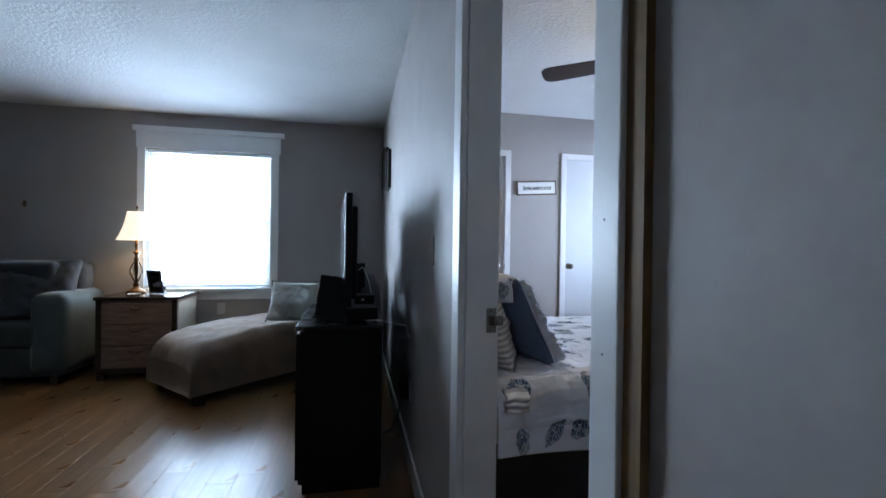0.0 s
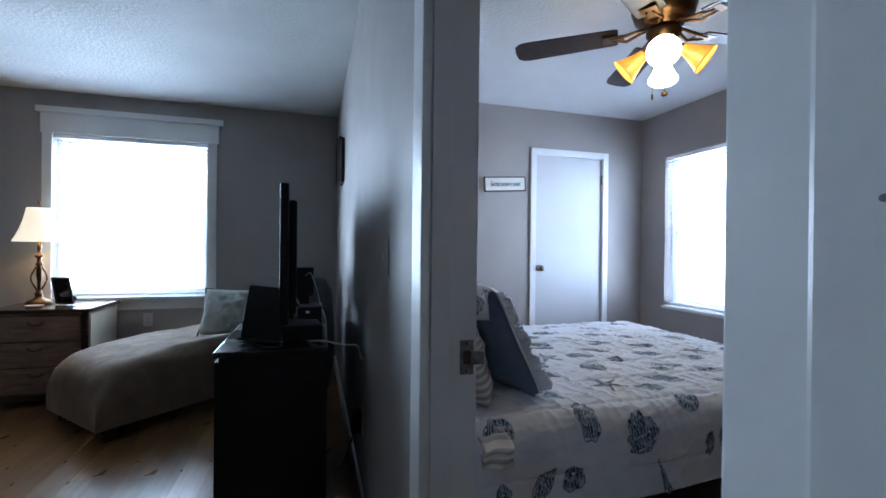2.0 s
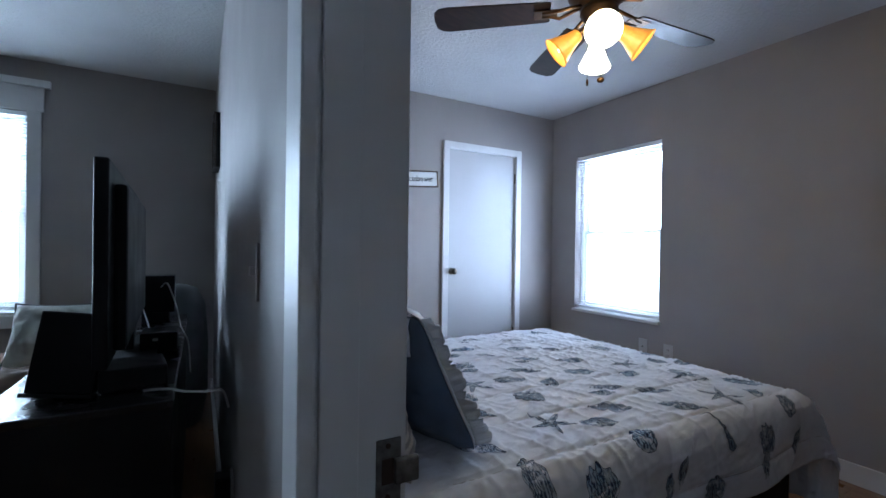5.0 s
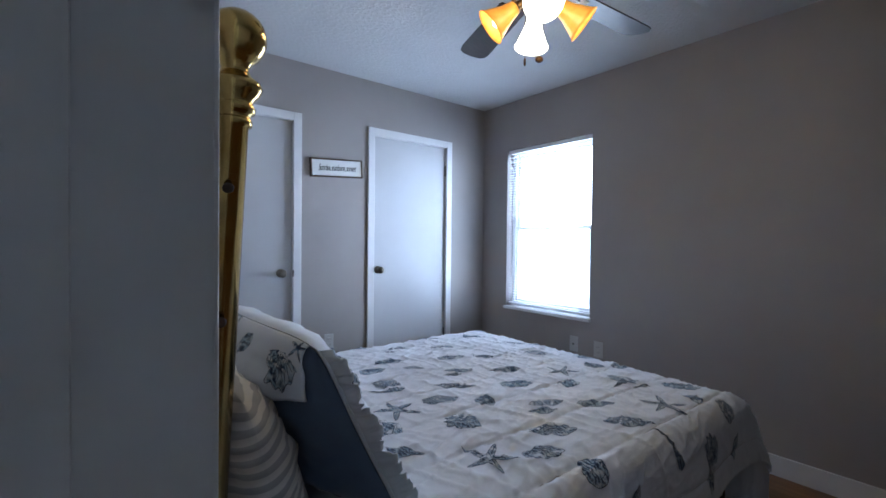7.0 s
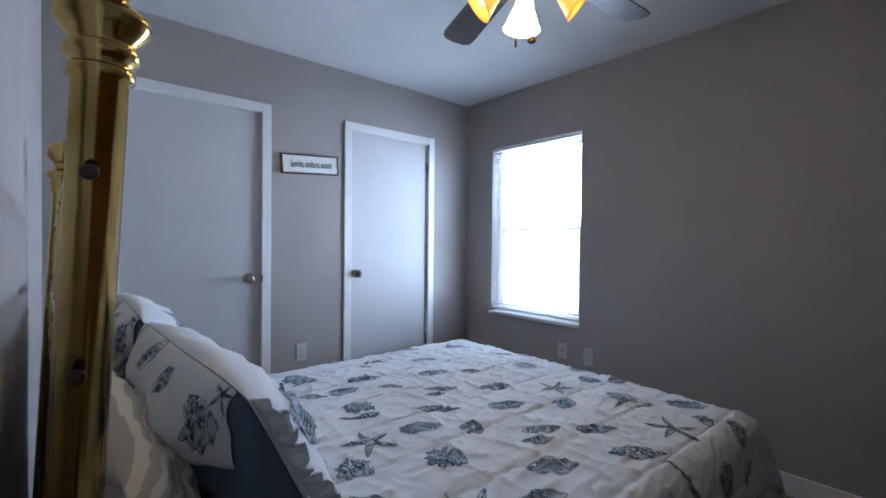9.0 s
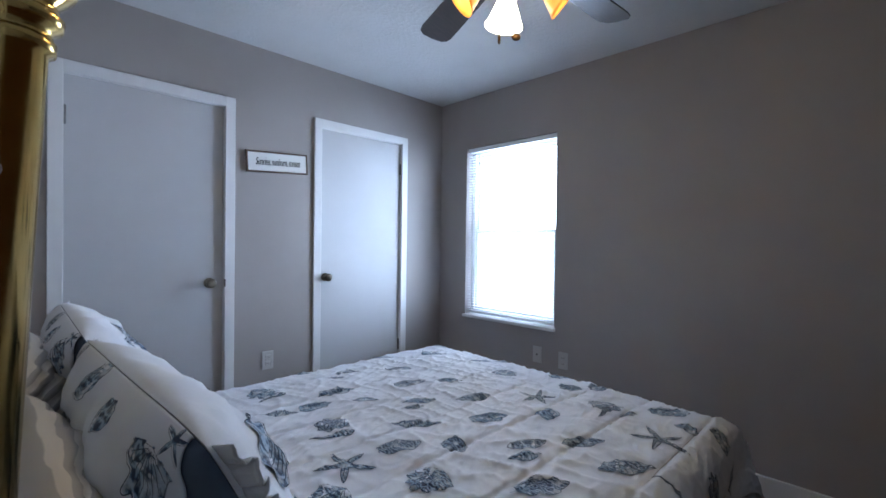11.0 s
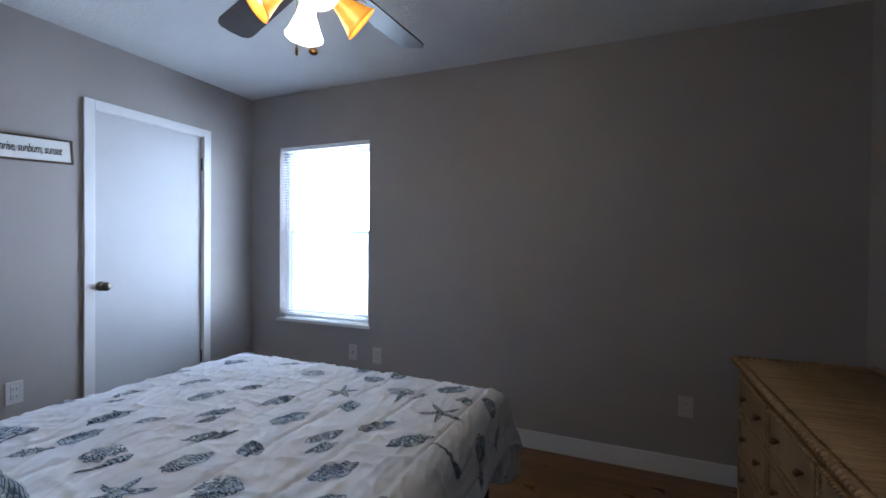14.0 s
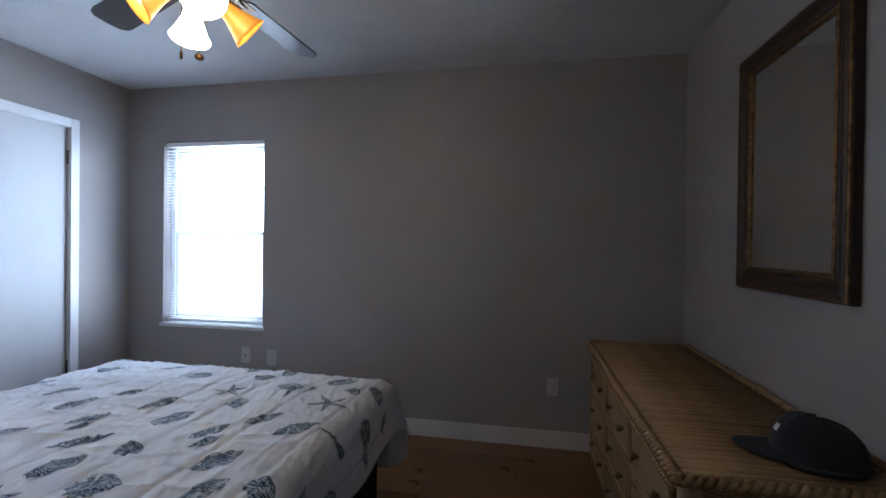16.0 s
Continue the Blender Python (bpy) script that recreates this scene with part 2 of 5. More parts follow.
# ---- mesh helpers ----
def box(bm, x0, x1, y0, y1, z0, z1, bevel=0.0, m=None, seg=2):
    vs = bmesh.ops.create_cube(bm, size=1)["verts"]
    bmesh.ops.transform(bm, matrix=Matrix.Translation(((x0 + x1) / 2, (y0 + y1) / 2, (z0 + z1) / 2)) @ Matrix.Diagonal((x1 - x0, y1 - y0, z1 - z0, 1)), verts=vs)
    if bevel:
        es = {e for v in vs for e in v.link_edges}
        r = bmesh.ops.bevel(bm, geom=list(es), offset=bevel, segments=seg, affect="EDGES", profile=0.6)
        vs = list({v for f in r["faces"] for v in f.verts} | {v for v in vs if v.is_valid})
    if m is not None:
        bmesh.ops.transform(bm, matrix=m, verts=vs)
    return vs


def lathe(bm, profile, m=Matrix(), seg=24):
    """Turn a profile of (radius, height) round z."""
    rings = []
    for r, z in profile:
        rings.append([bm.verts.new(m @ Vector((r * math.cos(a), r * math.sin(a), z))) for a in [2 * math.pi * i / seg for i in range(seg)]])
    for a, b in zip(rings, rings[1:]):
        for i in range(seg):
            f = bm.faces.new((a[i], a[(i + 1) % seg], b[(i + 1) % seg], b[i]))
            f.smooth = True
    bm.faces.new(list(reversed(rings[0])))
    bm.faces.new(rings[-1])


def tube(bm, pts, r, seg=8):
    """A round bar along points; r is one radius or one a point."""
    pts = [Vector(p) for p in pts]
    rs = r if isinstance(r, (list, tuple)) else [r] * len(pts)
    rings, up = [], Vector((0.13, 0.21, 0.97)).normalized()
    for i, p in enumerate(pts):
        d = (pts[min(i + 1, len(pts) - 1)] - pts[max(i - 1, 0)]).normalized()
        s = d.cross(up)
        s = (s if s.length > 0.05 else d.cross(Vector((1, 0, 0)))).normalized()
        u = s.cross(d)
        rings.append([bm.verts.new(p + rs[i] * (s * math.cos(a) + u * math.sin(a))) for a in [2 * math.pi * k / seg for k in range(seg)]])
    for a, b in zip(rings, rings[1:]):
        for k in range(seg):
            bm.faces.new((a[k], b[k], b[(k + 1) % seg], a[(k + 1) % seg])).smooth = True
    bm.faces.new(rings[0])
    bm.faces.new(list(reversed(rings[-1])))


def grid(bm, nu, nv, fn, smooth=True):
    vs = [[bm.verts.new(fn(i / nu, j / nv)) for j in range(nv + 1)] for i in range(nu + 1)]
    for i in range(nu):
        for j in range(nv):
            bm.faces.new((vs[i][j], vs[i + 1][j], vs[i + 1][j + 1], vs[i][j + 1])).smooth = smooth
    return vs


def mesh_of(name, bm, material):
    bmesh.ops.recalc_face_normals(bm, faces=bm.faces)
    me = bpy.data.meshes.new(name)
    bm.to_mesh(me)
    bm.free()
    me.materials.append(material)
    return me


def part(name, bm, material, parent=None, label=""):
    """One mesh object, under a thing or a part if one is given."""
    ob = new(name, mesh_of(name, bm, material))
    if parent:
        ob.parent = parent
    return tagged(ob, label)


def thing(name, m, label, category, group=""):
    ob = new(name)
    ob.empty_display_size = 0.1
    ob.matrix_world = m
    return tagged(ob, label, category, group)


def boxes(*bs, bevel=0.0):
    bm = bmesh.new()
    for b in bs:
        box(bm, *b, bevel=bevel)
    return bm


def structure(name, bm, material, label, category):
    return tagged(part(name, bm, material), label, category, kind="structure")


# ---- structure ----
T = 0.14
structure("ceiling", boxes((LW - T, EX + T, LS - T, LN + T, CEIL, CEIL + 0.1)), M_CEIL, "white knockdown-textured ceiling over both rooms", "ceiling")
floor = structure("floor", boxes((LW - T, EX + T, LS - T, LN + T, -0.1, -0.008)), M_GAP, "brown wood-look plank floor through both rooms", "floor")
a0, a1, c0, c1 = WIN_E
wall_east = structure("wall_east", boxes((EX, EX + T, SY - T, a0, 0, CEIL), (EX, EX + T, a1, NY + T, 0, CEIL), (EX, EX + T, a0, a1, 0, c0), (EX, EX + T, a0, a1, c1, CEIL)), M_WALL, "grey painted bedroom wall with a window opening", "wall")
structure("wall_south", boxes((WX1, EX, SY - T, SY, 0, CEIL)), M_WALL, "grey painted bedroom wall behind the dresser", "wall")
D1 = (2.535, 3.258, 2.040)
D2 = (3.885, 4.596, 2.040)
structure("wall_north", boxes((WX1, D1[0], NY, NY + T, 0, CEIL), (D1[1], D2[0], NY, NY + T, 0, CEIL), (D2[1], EX, NY, NY + T, 0, CEIL), (D1[0], D1[1], NY, NY + T, D1[2], CEIL), (D2[0], D2[1], NY, NY + T, D2[2], CEIL)), M_WALL, "grey painted bedroom wall with two closed doors", "wall")
structure("wall_between", boxes((WX0, WX1, LS, DY0 - 0.02, 0, CEIL), (WX0, WX1, DY1 + 0.02, LN, 0, CEIL), (WX0, WX1, DY0 - 0.02, DY1 + 0.02, DTOP + 0.02, CEIL)), M_WALL, "grey painted wall between living room and bedroom", "wall")
b0, b1, d0, d1 = WIN_N
structure("wall_living_north", boxes((LW, b0, LN, LN + T, 0, CEIL), (b1, WX1, LN, LN + T, 0, CEIL), (b0, b1, LN, LN + T, 0, d0), (b0, b1, LN, LN + T, d1, CEIL)), M_WALL, "grey painted living room wall with a wide window", "wall")
structure("wall_living_west", boxes((LW - T, LW, LS, LN, 0, CEIL)), M_WALL, "grey painted living room side wall", "wall")
structure("wall_living_south", boxes((LW, WX1, LS - T, LS, 0, CEIL)), M_WALL, "grey painted living room end wall", "wall")
structure("wall_closet", boxes((WX1, EX, NY + 0.75, NY + 0.85, 0, CEIL)), M_WALL, "plain wall closing the space behind the doors", "wall")

# baseboards
structure("baseboard", boxes((EX - 0.014, EX, SY, NY, 0.0, 0.108), bevel=0.003), M_WHITE, "white painted baseboard along the window wall", "baseboard")
structure("baseboard", boxes((WX1, D1[0] - 0.06, NY - 0.014, NY, 0, 0.108), (D1[1] + 0.06, D2[0] - 0.06, NY - 0.014, NY, 0, 0.108), (D2[1] + 0.06, EX - 0.014, NY - 0.014, NY, 0, 0.108), bevel=0.003), M_WHITE, "white painted baseboard between the closed doors", "baseboard")
structure("baseboard", boxes((WX1, EX - 0.014, SY, SY + 0.014, 0, 0.108), bevel=0.003), M_WHITE, "white painted baseboard behind the dresser", "baseboard")
structure("baseboard", boxes((WX1, WX1 + 0.014, DY1 + 0.09, NY - 0.014, 0, 0.108), bevel=0.003), M_WHITE, "white painted baseboard behind the bed head", "baseboard")
structure("baseboard", boxes((WX0 - 0.014, WX0, DY1 + 0.09, LN, 0, 0.108), (WX0 - 0.014, WX0, LS, 6.683, 0, 0.108), bevel=0.003), M_WHITE, "white painted baseboard along the living room wall", "baseboard")
structure("baseboard", boxes((LW, WX0 - 0.014, LN - 0.014, LN, 0, 0.108), bevel=0.003), M_WHITE, "white painted baseboard under the living room window", "baseboard")

# doorway between the rooms
jamb = structure("door_1", boxes((WX0, 2.262, DY1, DY1 + 0.02, 0, DTOP + 0.02), (WX0, 2.262, DY0 - 0.02, DY0, 0, DTOP + 0.02), (WX0, 2.262, DY0, DY1, DTOP, DTOP + 0.02)), M_WHITE, "white painted doorway lining with no door leaf hung", "doorway")
part("door_stop", boxes((WX0 + 0.003, 2.210, DY1 - 0.009, DY1, 0, DTOP), (2.194, 2.236, DY0, DY0 + 0.049, 0, DTOP), (WX0 + 0.003, 2.210, DY0 + 0.049, DY1 - 0.009, DTOP - 0.009, DTOP), bevel=0.002), M_WHITE, jamb)
part("casing_living", boxes((2.147, WX0, DY1 - 0.004, DY1 + 0.078, 0, DTOP + 0.08), (2.147, WX0, 6.716, 6.772, 0, DTOP + 0.08), (2.147, WX0, 6.772, DY1 - 0.004, DTOP, DTOP + 0.08), bevel=0.003), M_WHITE, jamb)
part("casing_bedroom", boxes((2.2401, 2.269, DY1 + 0.002, DY1 + 0.07, 0, DTOP + 0.07), (2.2401, 2.266, DY0 - 0.07, DY0 - 0.004, 0, DTOP + 0.07), (2.2401, 2.266, DY0 - 0.004, DY1 + 0.002, DTOP + 0.004, DTOP + 0.07), bevel=0.003), M_WHITE, jamb)
part("bare_edge", boxes((2.154, WX0, 6.684, 6.7155, 0, DTOP + 0.08)), M_RAW, jamb, "unpainted brown wood edge")
bm = boxes((2.232, 2.261, DY1 - 0.0025, DY1 + 0.001, 0.922, 0.992), bevel=0.001)
box(bm, 2.252, 2.280, DY1 - 0.010, DY1 - 0.001, 0.943, 0.970, 0.002)
strike = part("strike_plate", bm, M_STEEL, jamb, "worn steel strike plate")
part("latch_hole", boxes((2.238, 2.252, DY1 - 0.0035, DY1 - 0.002, 0.943, 0.971)), M_DARKHOLE, strike)
for z in (0.929, 0.985):
    bm = bmesh.new()
    lathe(bm, [(0.003, -0.001), (0.003, 0.001)], pose(2.245, DY1 - 0.003, z, 90), 8)
    part("screw", bm, M_DARKHOLE, strike)
for z in (1.20, 1.04, 1.47):
    bm = bmesh.new()
    lathe(bm, [(0.0016, 0), (0.0016, 0.0008)], pose(2.1467, 6.745 + 0.01 * (z > 1.4), z, 0, -90), 8)
    part("nail_head", bm, M_STEEL, jamb)


def plain_door(name, x0, x1, top, knob_x, hinge_x, hinges, label):
    """A flush door with its casing, knob and hinges in the north wall."""
    y = NY
    slab = structure(name, boxes((x0 + 0.004, x1 - 0.004, y + 0.012, y + 0.047, 0.012, top - 0.004), bevel=0.002), M_DOOR, label, "door")
    w = 0.056
    part("casing", boxes((x0 - w, x0, y - 0.016, y, 0, top + w), (x1, x1 + w, y - 0.016, y, 0, top + w), (x0, x1, y - 0.016, y, top, top + w), bevel=0.003), M_WHITE, slab)
    part("lining", boxes((x0 - 0.001, x0 + 0.003, y - 0.004, y + T, 0, top), (x1 - 0.003, x1 + 0.001, y - 0.004, y + T, 0, top), (x0, x1, y - 0.004, y + T, top - 0.003, top + 0.001)), M_WHITE, slab)
    bm = bmesh.new()
    lathe(bm, [(0.028, 0), (0.030, 0.004), (0.026, 0.008), (0.012, 0.011), (0.011, 0.030), (0.020, 0.036), (0.027, 0.046), (0.027, 0.056), (0.019, 0.064), (0.004, 0.066)], pose(knob_x, y + 0.012, 1.0, 90), 20)
    part("knob", bm, M_NICKEL, slab, "round nickel door knob")
    for z in hinges:
        bm = bmesh.new()
        lathe(bm, [(0.006, -0.045), (0.007, -0.044), (0.007, 0.044), (0.006, 0.045)], pose(hinge_x, y + 0.004, z), 10)
        part("hinge", bm, M_STEEL, slab)
    return slab


door = plain_door("door_2", *D1, 3.180, D1[0] + 0.006, (1.84, 0.43), "closed white flush door with a nickel knob")
part("latch", boxes((D1[1] - 0.004, D1[1] + 0.004, NY - 0.0175, NY - 0.012, 0.975, 1.02)), M_DARKHOLE, door)
plain_door("door_3", *D2, 3.930, D2[1] - 0.006, (1.84, 0.43), "closed white flush closet door with a nickel knob")


# windows
def window(name, axis, face, u0, u1, z0, z1, label):
    """A sash window in a wall: frame, two sashes and panes. axis x: the wall faces along x."""
    def b(ua, ub, d0, d1, za, zb):
        return (face + d0, face + d1, ua, ub, za, zb) if axis == "x" else (ua, ub, face + d0, face + d1, za, zb)
    zm = (z0 + z1) / 2
    f = 0.035
    w = structure(name, boxes(b(u0, u0 + f, 0.075, 0.135, z0, z1), b(u1 - f, u1, 0.075, 0.135, z0, z1), b(u0 + f, u1 - f, 0.075, 0.135, z0, z0 + f), b(u0 + f, u1 - f, 0.075, 0.135, z1 - f, z1), bevel=0.002), M_WHITE, label, "window")
    for za, zb, d in ((z0 + f, zm + 0.015, 0.08), (zm - 0.015, z1 - f, 0.105)):
        s = part("sash", boxes(b(u0 + f, u0 + f + 0.03, d, d + 0.022, za, zb), b(u1 - f - 0.03, u1 - f, d, d + 0.022, za, zb), b(u0 + f + 0.03, u1 - f - 0.03, d, d + 0.022, za, za + 0.03), b(u0 + f + 0.03, u1 - f - 0.03, d, d + 0.022, zb - 0.03, zb), bevel=0.002), M_WHITE, w)
        p = part("pane", boxes(b(u0 + f + 0.028, u1 - f - 0.028, d + 0.009, d + 0.013, za + 0.028, zb - 0.028)), M_GLASS, s)
        p.visible_shadow = False
    return w


win1 = window("window_1", "x", EX, *WIN_E, "white sash window, bright daylight behind the blind")
part("window_sill", boxes((EX - 0.028, EX + 0.075, WIN_E[0] - 0.012, WIN_E[1] + 0.008, WIN_E[2] - 0.022, WIN_E[2] + 0.001), bevel=0.004), M_WHITE, win1)
win2 = window("window_2", "y", LN, *WIN_N, "wide white living room window, blown bright by daylight")
part("window_casing", boxes((b0 - 0.07, b0, LN - 0.018, LN, d0, d1), (b1, b1 + 0.075, LN - 0.018, LN, d0, d1), bevel=0.003), M_WHITE, win2)
part("window_header", boxes((b0 - 0.08, b1 + 0.09, LN - 0.022, LN, d1, d1 + 0.165), (b0 - 0.105, b1 + 0.125, LN - 0.04, LN, d1 + 0.165, d1 + 0.215), bevel=0.003), M_WHITE, win2)
part("window_sill", boxes((b0 - 0.09, b1 + 0.095, LN - 0.045, LN + 0.075, d0 - 0.028, d0 + 0.001), bevel=0.004), M_WHITE, win2)
part("window_apron", boxes((b0 - 0.06, b1 + 0.065, LN - 0.018, LN, d0 - 0.11, d0 - 0.028), bevel=0.003), M_WHITE, win2)


def blind(axis, face, u0, u1, z0, z1, label, depth, tilt, step=0.022):
    """A horizontal slat blind hung in a window's opening."""
    base = thing("window_blind", pose(face, (u0 + u1) / 2, z0) if axis == "x" else pose((u0 + u1) / 2, face, z0, 0, 0, 90), label, "blind")
    h, hw, s = z1 - z0, (u1 - u0) / 2 - 0.006, 1
    part("head_rail", boxes((0.012, 0.045, -hw, hw, h - 0.035, h - 0.002), bevel=0.003), M_SLAT, base)
    part("bottom_rail", boxes((0.018, 0.040, -hw, hw, 0.018, 0.034), bevel=0.003), M_SLAT, base)
    bm = bmesh.new()
    box(bm, -depth / 2, depth / 2, -hw, hw, -0.0005, 0.0005)
    me = mesh_of("slat", bm, M_SLAT)
    n = int((h - 0.08) / step)
    for i in range(n):
        ob = new("slat", me)
        ob.parent, ob.matrix_basis = base, pose(0.029, 0, 0.048 + i * step, 0, tilt)
    for y in (-hw + 0.10, hw - 0.10):
        bm = bmesh.new()
        tube(bm, [(0.016, y, 0.03), (0.016, y, h - 0.03)], 0.0012, 5)
        tube(bm, [(0.042, y, 0.03), (0.042, y, h - 0.03)], 0.0012, 5)
        part("ladder_cord", bm, M_CABLE, base)
    return base


blind("x", EX, *WIN_E, "white mini blind with open slats in the window", 0.022, 4)
blind("y", LN, *WIN_N, "white mini blind with open slats in the wide window", 0.022, 4)


# ---- bedroom: bed ----
BX0, BX1, BY0, BY1, BTOP = 2.38, 4.06, 7.86, 9.20, 0.665
bed = thing("bed", pose(0, 0, 0), "queen bed with polished brass headboard and black skirt", "bed")
part("bed_skirt", boxes((BX0, BX1 + 0.02, BY0 - 0.03, BY1 + 0.03, 0.012, 0.40), bevel=0.02), M_SKIRT, bed)
part("mattress", boxes((BX0, BX1, BY0, BY1, 0.40, BTOP - 0.045), bevel=0.04), M_LINING, bed)
HN, HF = Vector((2.358, 7.90, 0)), Vector((2.312, 9.25, 0))
TIP = Matrix(((1, 0, 0.050, -0.060), (0, 1, 0, 0), (0, 0, 1, 0), (0, 0, 0, 1)))  # the headboard leans


def along(y):
    return HN + (HF - HN) * ((y - HN.y) / (HF.y - HN.y))


for p in (HN, HF):
    bm = bmesh.new()
    lathe(bm, [(0.020, 0.0), (0.0225, 0.01), (0.0225, 1.384), (0.027, 1.386), (0.027, 1.394), (0.0245, 1.396), (0.0245, 1.402), (0.030, 1.405), (0.031, 1.412), (0.027, 1.416), (0.027, 1.422), (0.036, 1.432), (0.039, 1.441), (0.036, 1.448), (0.024, 1.456), (0.018, 1.466), (0.0205, 1.473)]
          + [(0.041 * math.sin(a), 1.511 - 0.041 * math.cos(a)) for a in [radians(32 + 12 * i) for i in range(13)]], TIP @ Matrix.Translation(p), 28)
    post = part("post", bm, M_BRASS, bed, "round polished brass post with ball finial")
    for z in (1.295, 1.111):
        bm = bmesh.new()
        lathe(bm, [(0.0068, 0), (0.0075, 0.001), (0.0065, 0.0022), (0.003, 0.003)], TIP @ Matrix.Translation(p + Vector((-0.0045, -0.0236, z))) @ pose(0, 0, 0, 90, 0, -11), 14)
        part("bolt_plug", bm, M_DARKHOLE, post)


def flat_bar(pts, w, h):
    """A flat bar on edge along points in the headboard's plane."""
    bm = bmesh.new()
    rows = []
    for p in pts:
        rows.append([bm.verts.new(TIP @ (p + Vector((sx * w, 0, sz * h)))) for sx, sz in ((-0.5, -0.35), (-0.35, -0.5), (0.35, -0.5), (0.5, -0.35), (0.5, 0.35), (0.35, 0.5), (-0.35, 0.5), (-0.5, 0.35))])
    for a, b in zip(rows, rows[1:]):
        for k in range(8):
            bm.faces.new((a[k], a[(k + 1) % 8], b[(k + 1) % 8], b[k])).smooth = True
    bm.faces.new(rows[0])
    bm.faces.new(rows[-1])
    return bm


def arch(y):
    s = (y - HN.y) / (HF.y - HN.y)
    return along(y) + Vector((0, 0, 1.262 + 0.080 * math.sin(math.pi * s)))


part("rail", flat_bar([along(y) + Vector((0, 0, 1.088)) for y in np.linspace(7.92, 9.23, 8)], 0.024, 0.020), M_BRASS, bed)
part("lower_rail", flat_bar([along(y) + Vector((0, 0, 0.52)) for y in np.linspace(7.92, 9.23, 8)], 0.024, 0.020), M_BRASS, bed)
part("arch_bar", flat_bar([arch(y) for y in np.linspace(7.925, 9.225, 22)], 0.024, 0.015), M_BRASS, bed)
for i in range(6):
    y = 8.075 + i * 0.20
    bm = bmesh.new()
    lathe(bm, [(0.010, 0.53), (0.010, 1.043), (0.017, 1.047), (0.020, 1.059), (0.017, 1.071), (0.010, 1.079)], TIP @ Matrix.Translation(along(y)), 14)
    part("spindle", bm, M_BRASS, bed)
    y2 = 8.575 + (y - 8.575) * 0.72
    a, b = along(y) + Vector((0, 0, 1.097)), arch(y2) - Vector((0, 0, 0.01))
    bm = bmesh.new()
    tube(bm, [TIP @ (a.lerp(b, k / 8)) + Vector((0, 0.018 * math.sin(math.pi * k / 8) * (1 if y > 8.575 else -1), 0)) for k in range(9)], [0.013, 0.011, 0.010, 0.010, 0.010, 0.010, 0.010, 0.011, 0.012], 12)
    part("fan_rod", bm, M_BRASS, bed)


# comforter: one sheet that lies on the bed and falls over three sides
R = 0.075


def over(d):
    """How far a sheet that passes an edge by d goes out and down."""
    if d <= 0:
        return 0.0, 0.0
    a = min(d / R, math.pi / 2)
    return R * math.sin(a), R * (1 - math.cos(a)) + max(0.0, d - R * math.pi / 2)


def sheet(x, y, lift=0.0):
    """The comforter's surface over the flat place (x, y)."""
    ex, ey0, ey1 = x - BX1, BY0 - y, y - BY1
    ox, hx = over(ex)
    oy, hy = over(max(ey0, ey1))
    sgn = -1 if ey0 > ey1 else 1
    px = min(x, BX1) + ox
    py = (max(BY0, min(BY1, y))) + sgn * oy
    down = max(hx, hy) if max(hx, hy) < 0.05 else (hx ** 4 + hy ** 4) ** 0.25
    inside = max(0.0, min(1.0, min(-ex, -ey0, -ey1) / 0.25)) if hx == 0 and hy == 0 else 0.0
    # quilting channels along the bed, puffed between seams, with crosswise pulls
    s = ((y - BY0 + 0.008 * math.sin(x * 2.1)) / 0.207) % 1.0
    puff = 0.010 * (1 - abs(2 * s - 1) ** 18) - 0.006
    n1 = noise.noise(Vector((x * 2.6, y * 3.1, 0.3)))
    n2 = noise.noise(Vector((x * 9, y * 15, 1.7)))
    n3 = noise.noise(Vector((x * 30, y * 26, 4.1)))
    pull = 1 - abs(noise.noise(Vector((x * 11 + y * 2.5, y * 2.2 - x, 9.0)))) * 2.4
    fine = 1 - abs(noise.noise(Vector((x * 4 + y * 5, y * 27 - x * 8 + 2 * n1, 3.0)))) * 2.6
    rg = 1 - abs(noise.noise(Vector((x * 4 - y * 11, y * 4 + x * 9, 6.0)))) * 2.2
    rg2 = 1 - abs(noise.noise(Vector((x * 9 + y * 24, y * 9 - x * 26, 2.0)))) * 2.2
    bump = 0.0042 * max(0.0, rg) ** 5 + 0.0012 * max(0.0, rg2) ** 4 + 0.0050 * max(0.0, pull) ** 4 + 0.0042 * max(0.0, fine) ** 3 + puff + 0.005 * n1 + 0.0014 * n2 + 0.0005 * n3
    z = BTOP + 0.012 * inside - down
    if down > 0.04:
        k = min(1.0, (down - 0.04) / 0.2)
        ripple = (0.012 * math.sin(x * 9 + 2 * n1) + 0.02 * n1) * k
        if hy > hx:
            py += sgn * (bump * 0.6 + ripple + 0.02 * k)
        else:
            px += bump * 0.6 + (0.016 * math.sin(y * 11 + 2 * n1)) * k + 0.03 * k
        if hx > 0.03 and hy > 0.03:
            q = min(hx, hy)
            px += 0.35 * q
            py += sgn * 0.10 * q
        z += 0.3 * bump
    else:
        z += bump
        py += sgn * 0.4 * bump if hy > 0 else 0
        px += 0.4 * bump if hx > 0 else 0
    v = Vector((px, py, z))
    if lift:
        nx = hx / max(down, 1e-6) if down > 0 else 0
        ny = sgn * hy / max(down, 1e-6) if down > 0 else 0
        d = Vector((nx * min(1, down / 0.06), ny * min(1, down / 0.06), 1 - min(1, down / 0.09)))
        v += lift * (d.normalized() if d.length > 0.1 else Vector((0, 0, 1)))
    return v


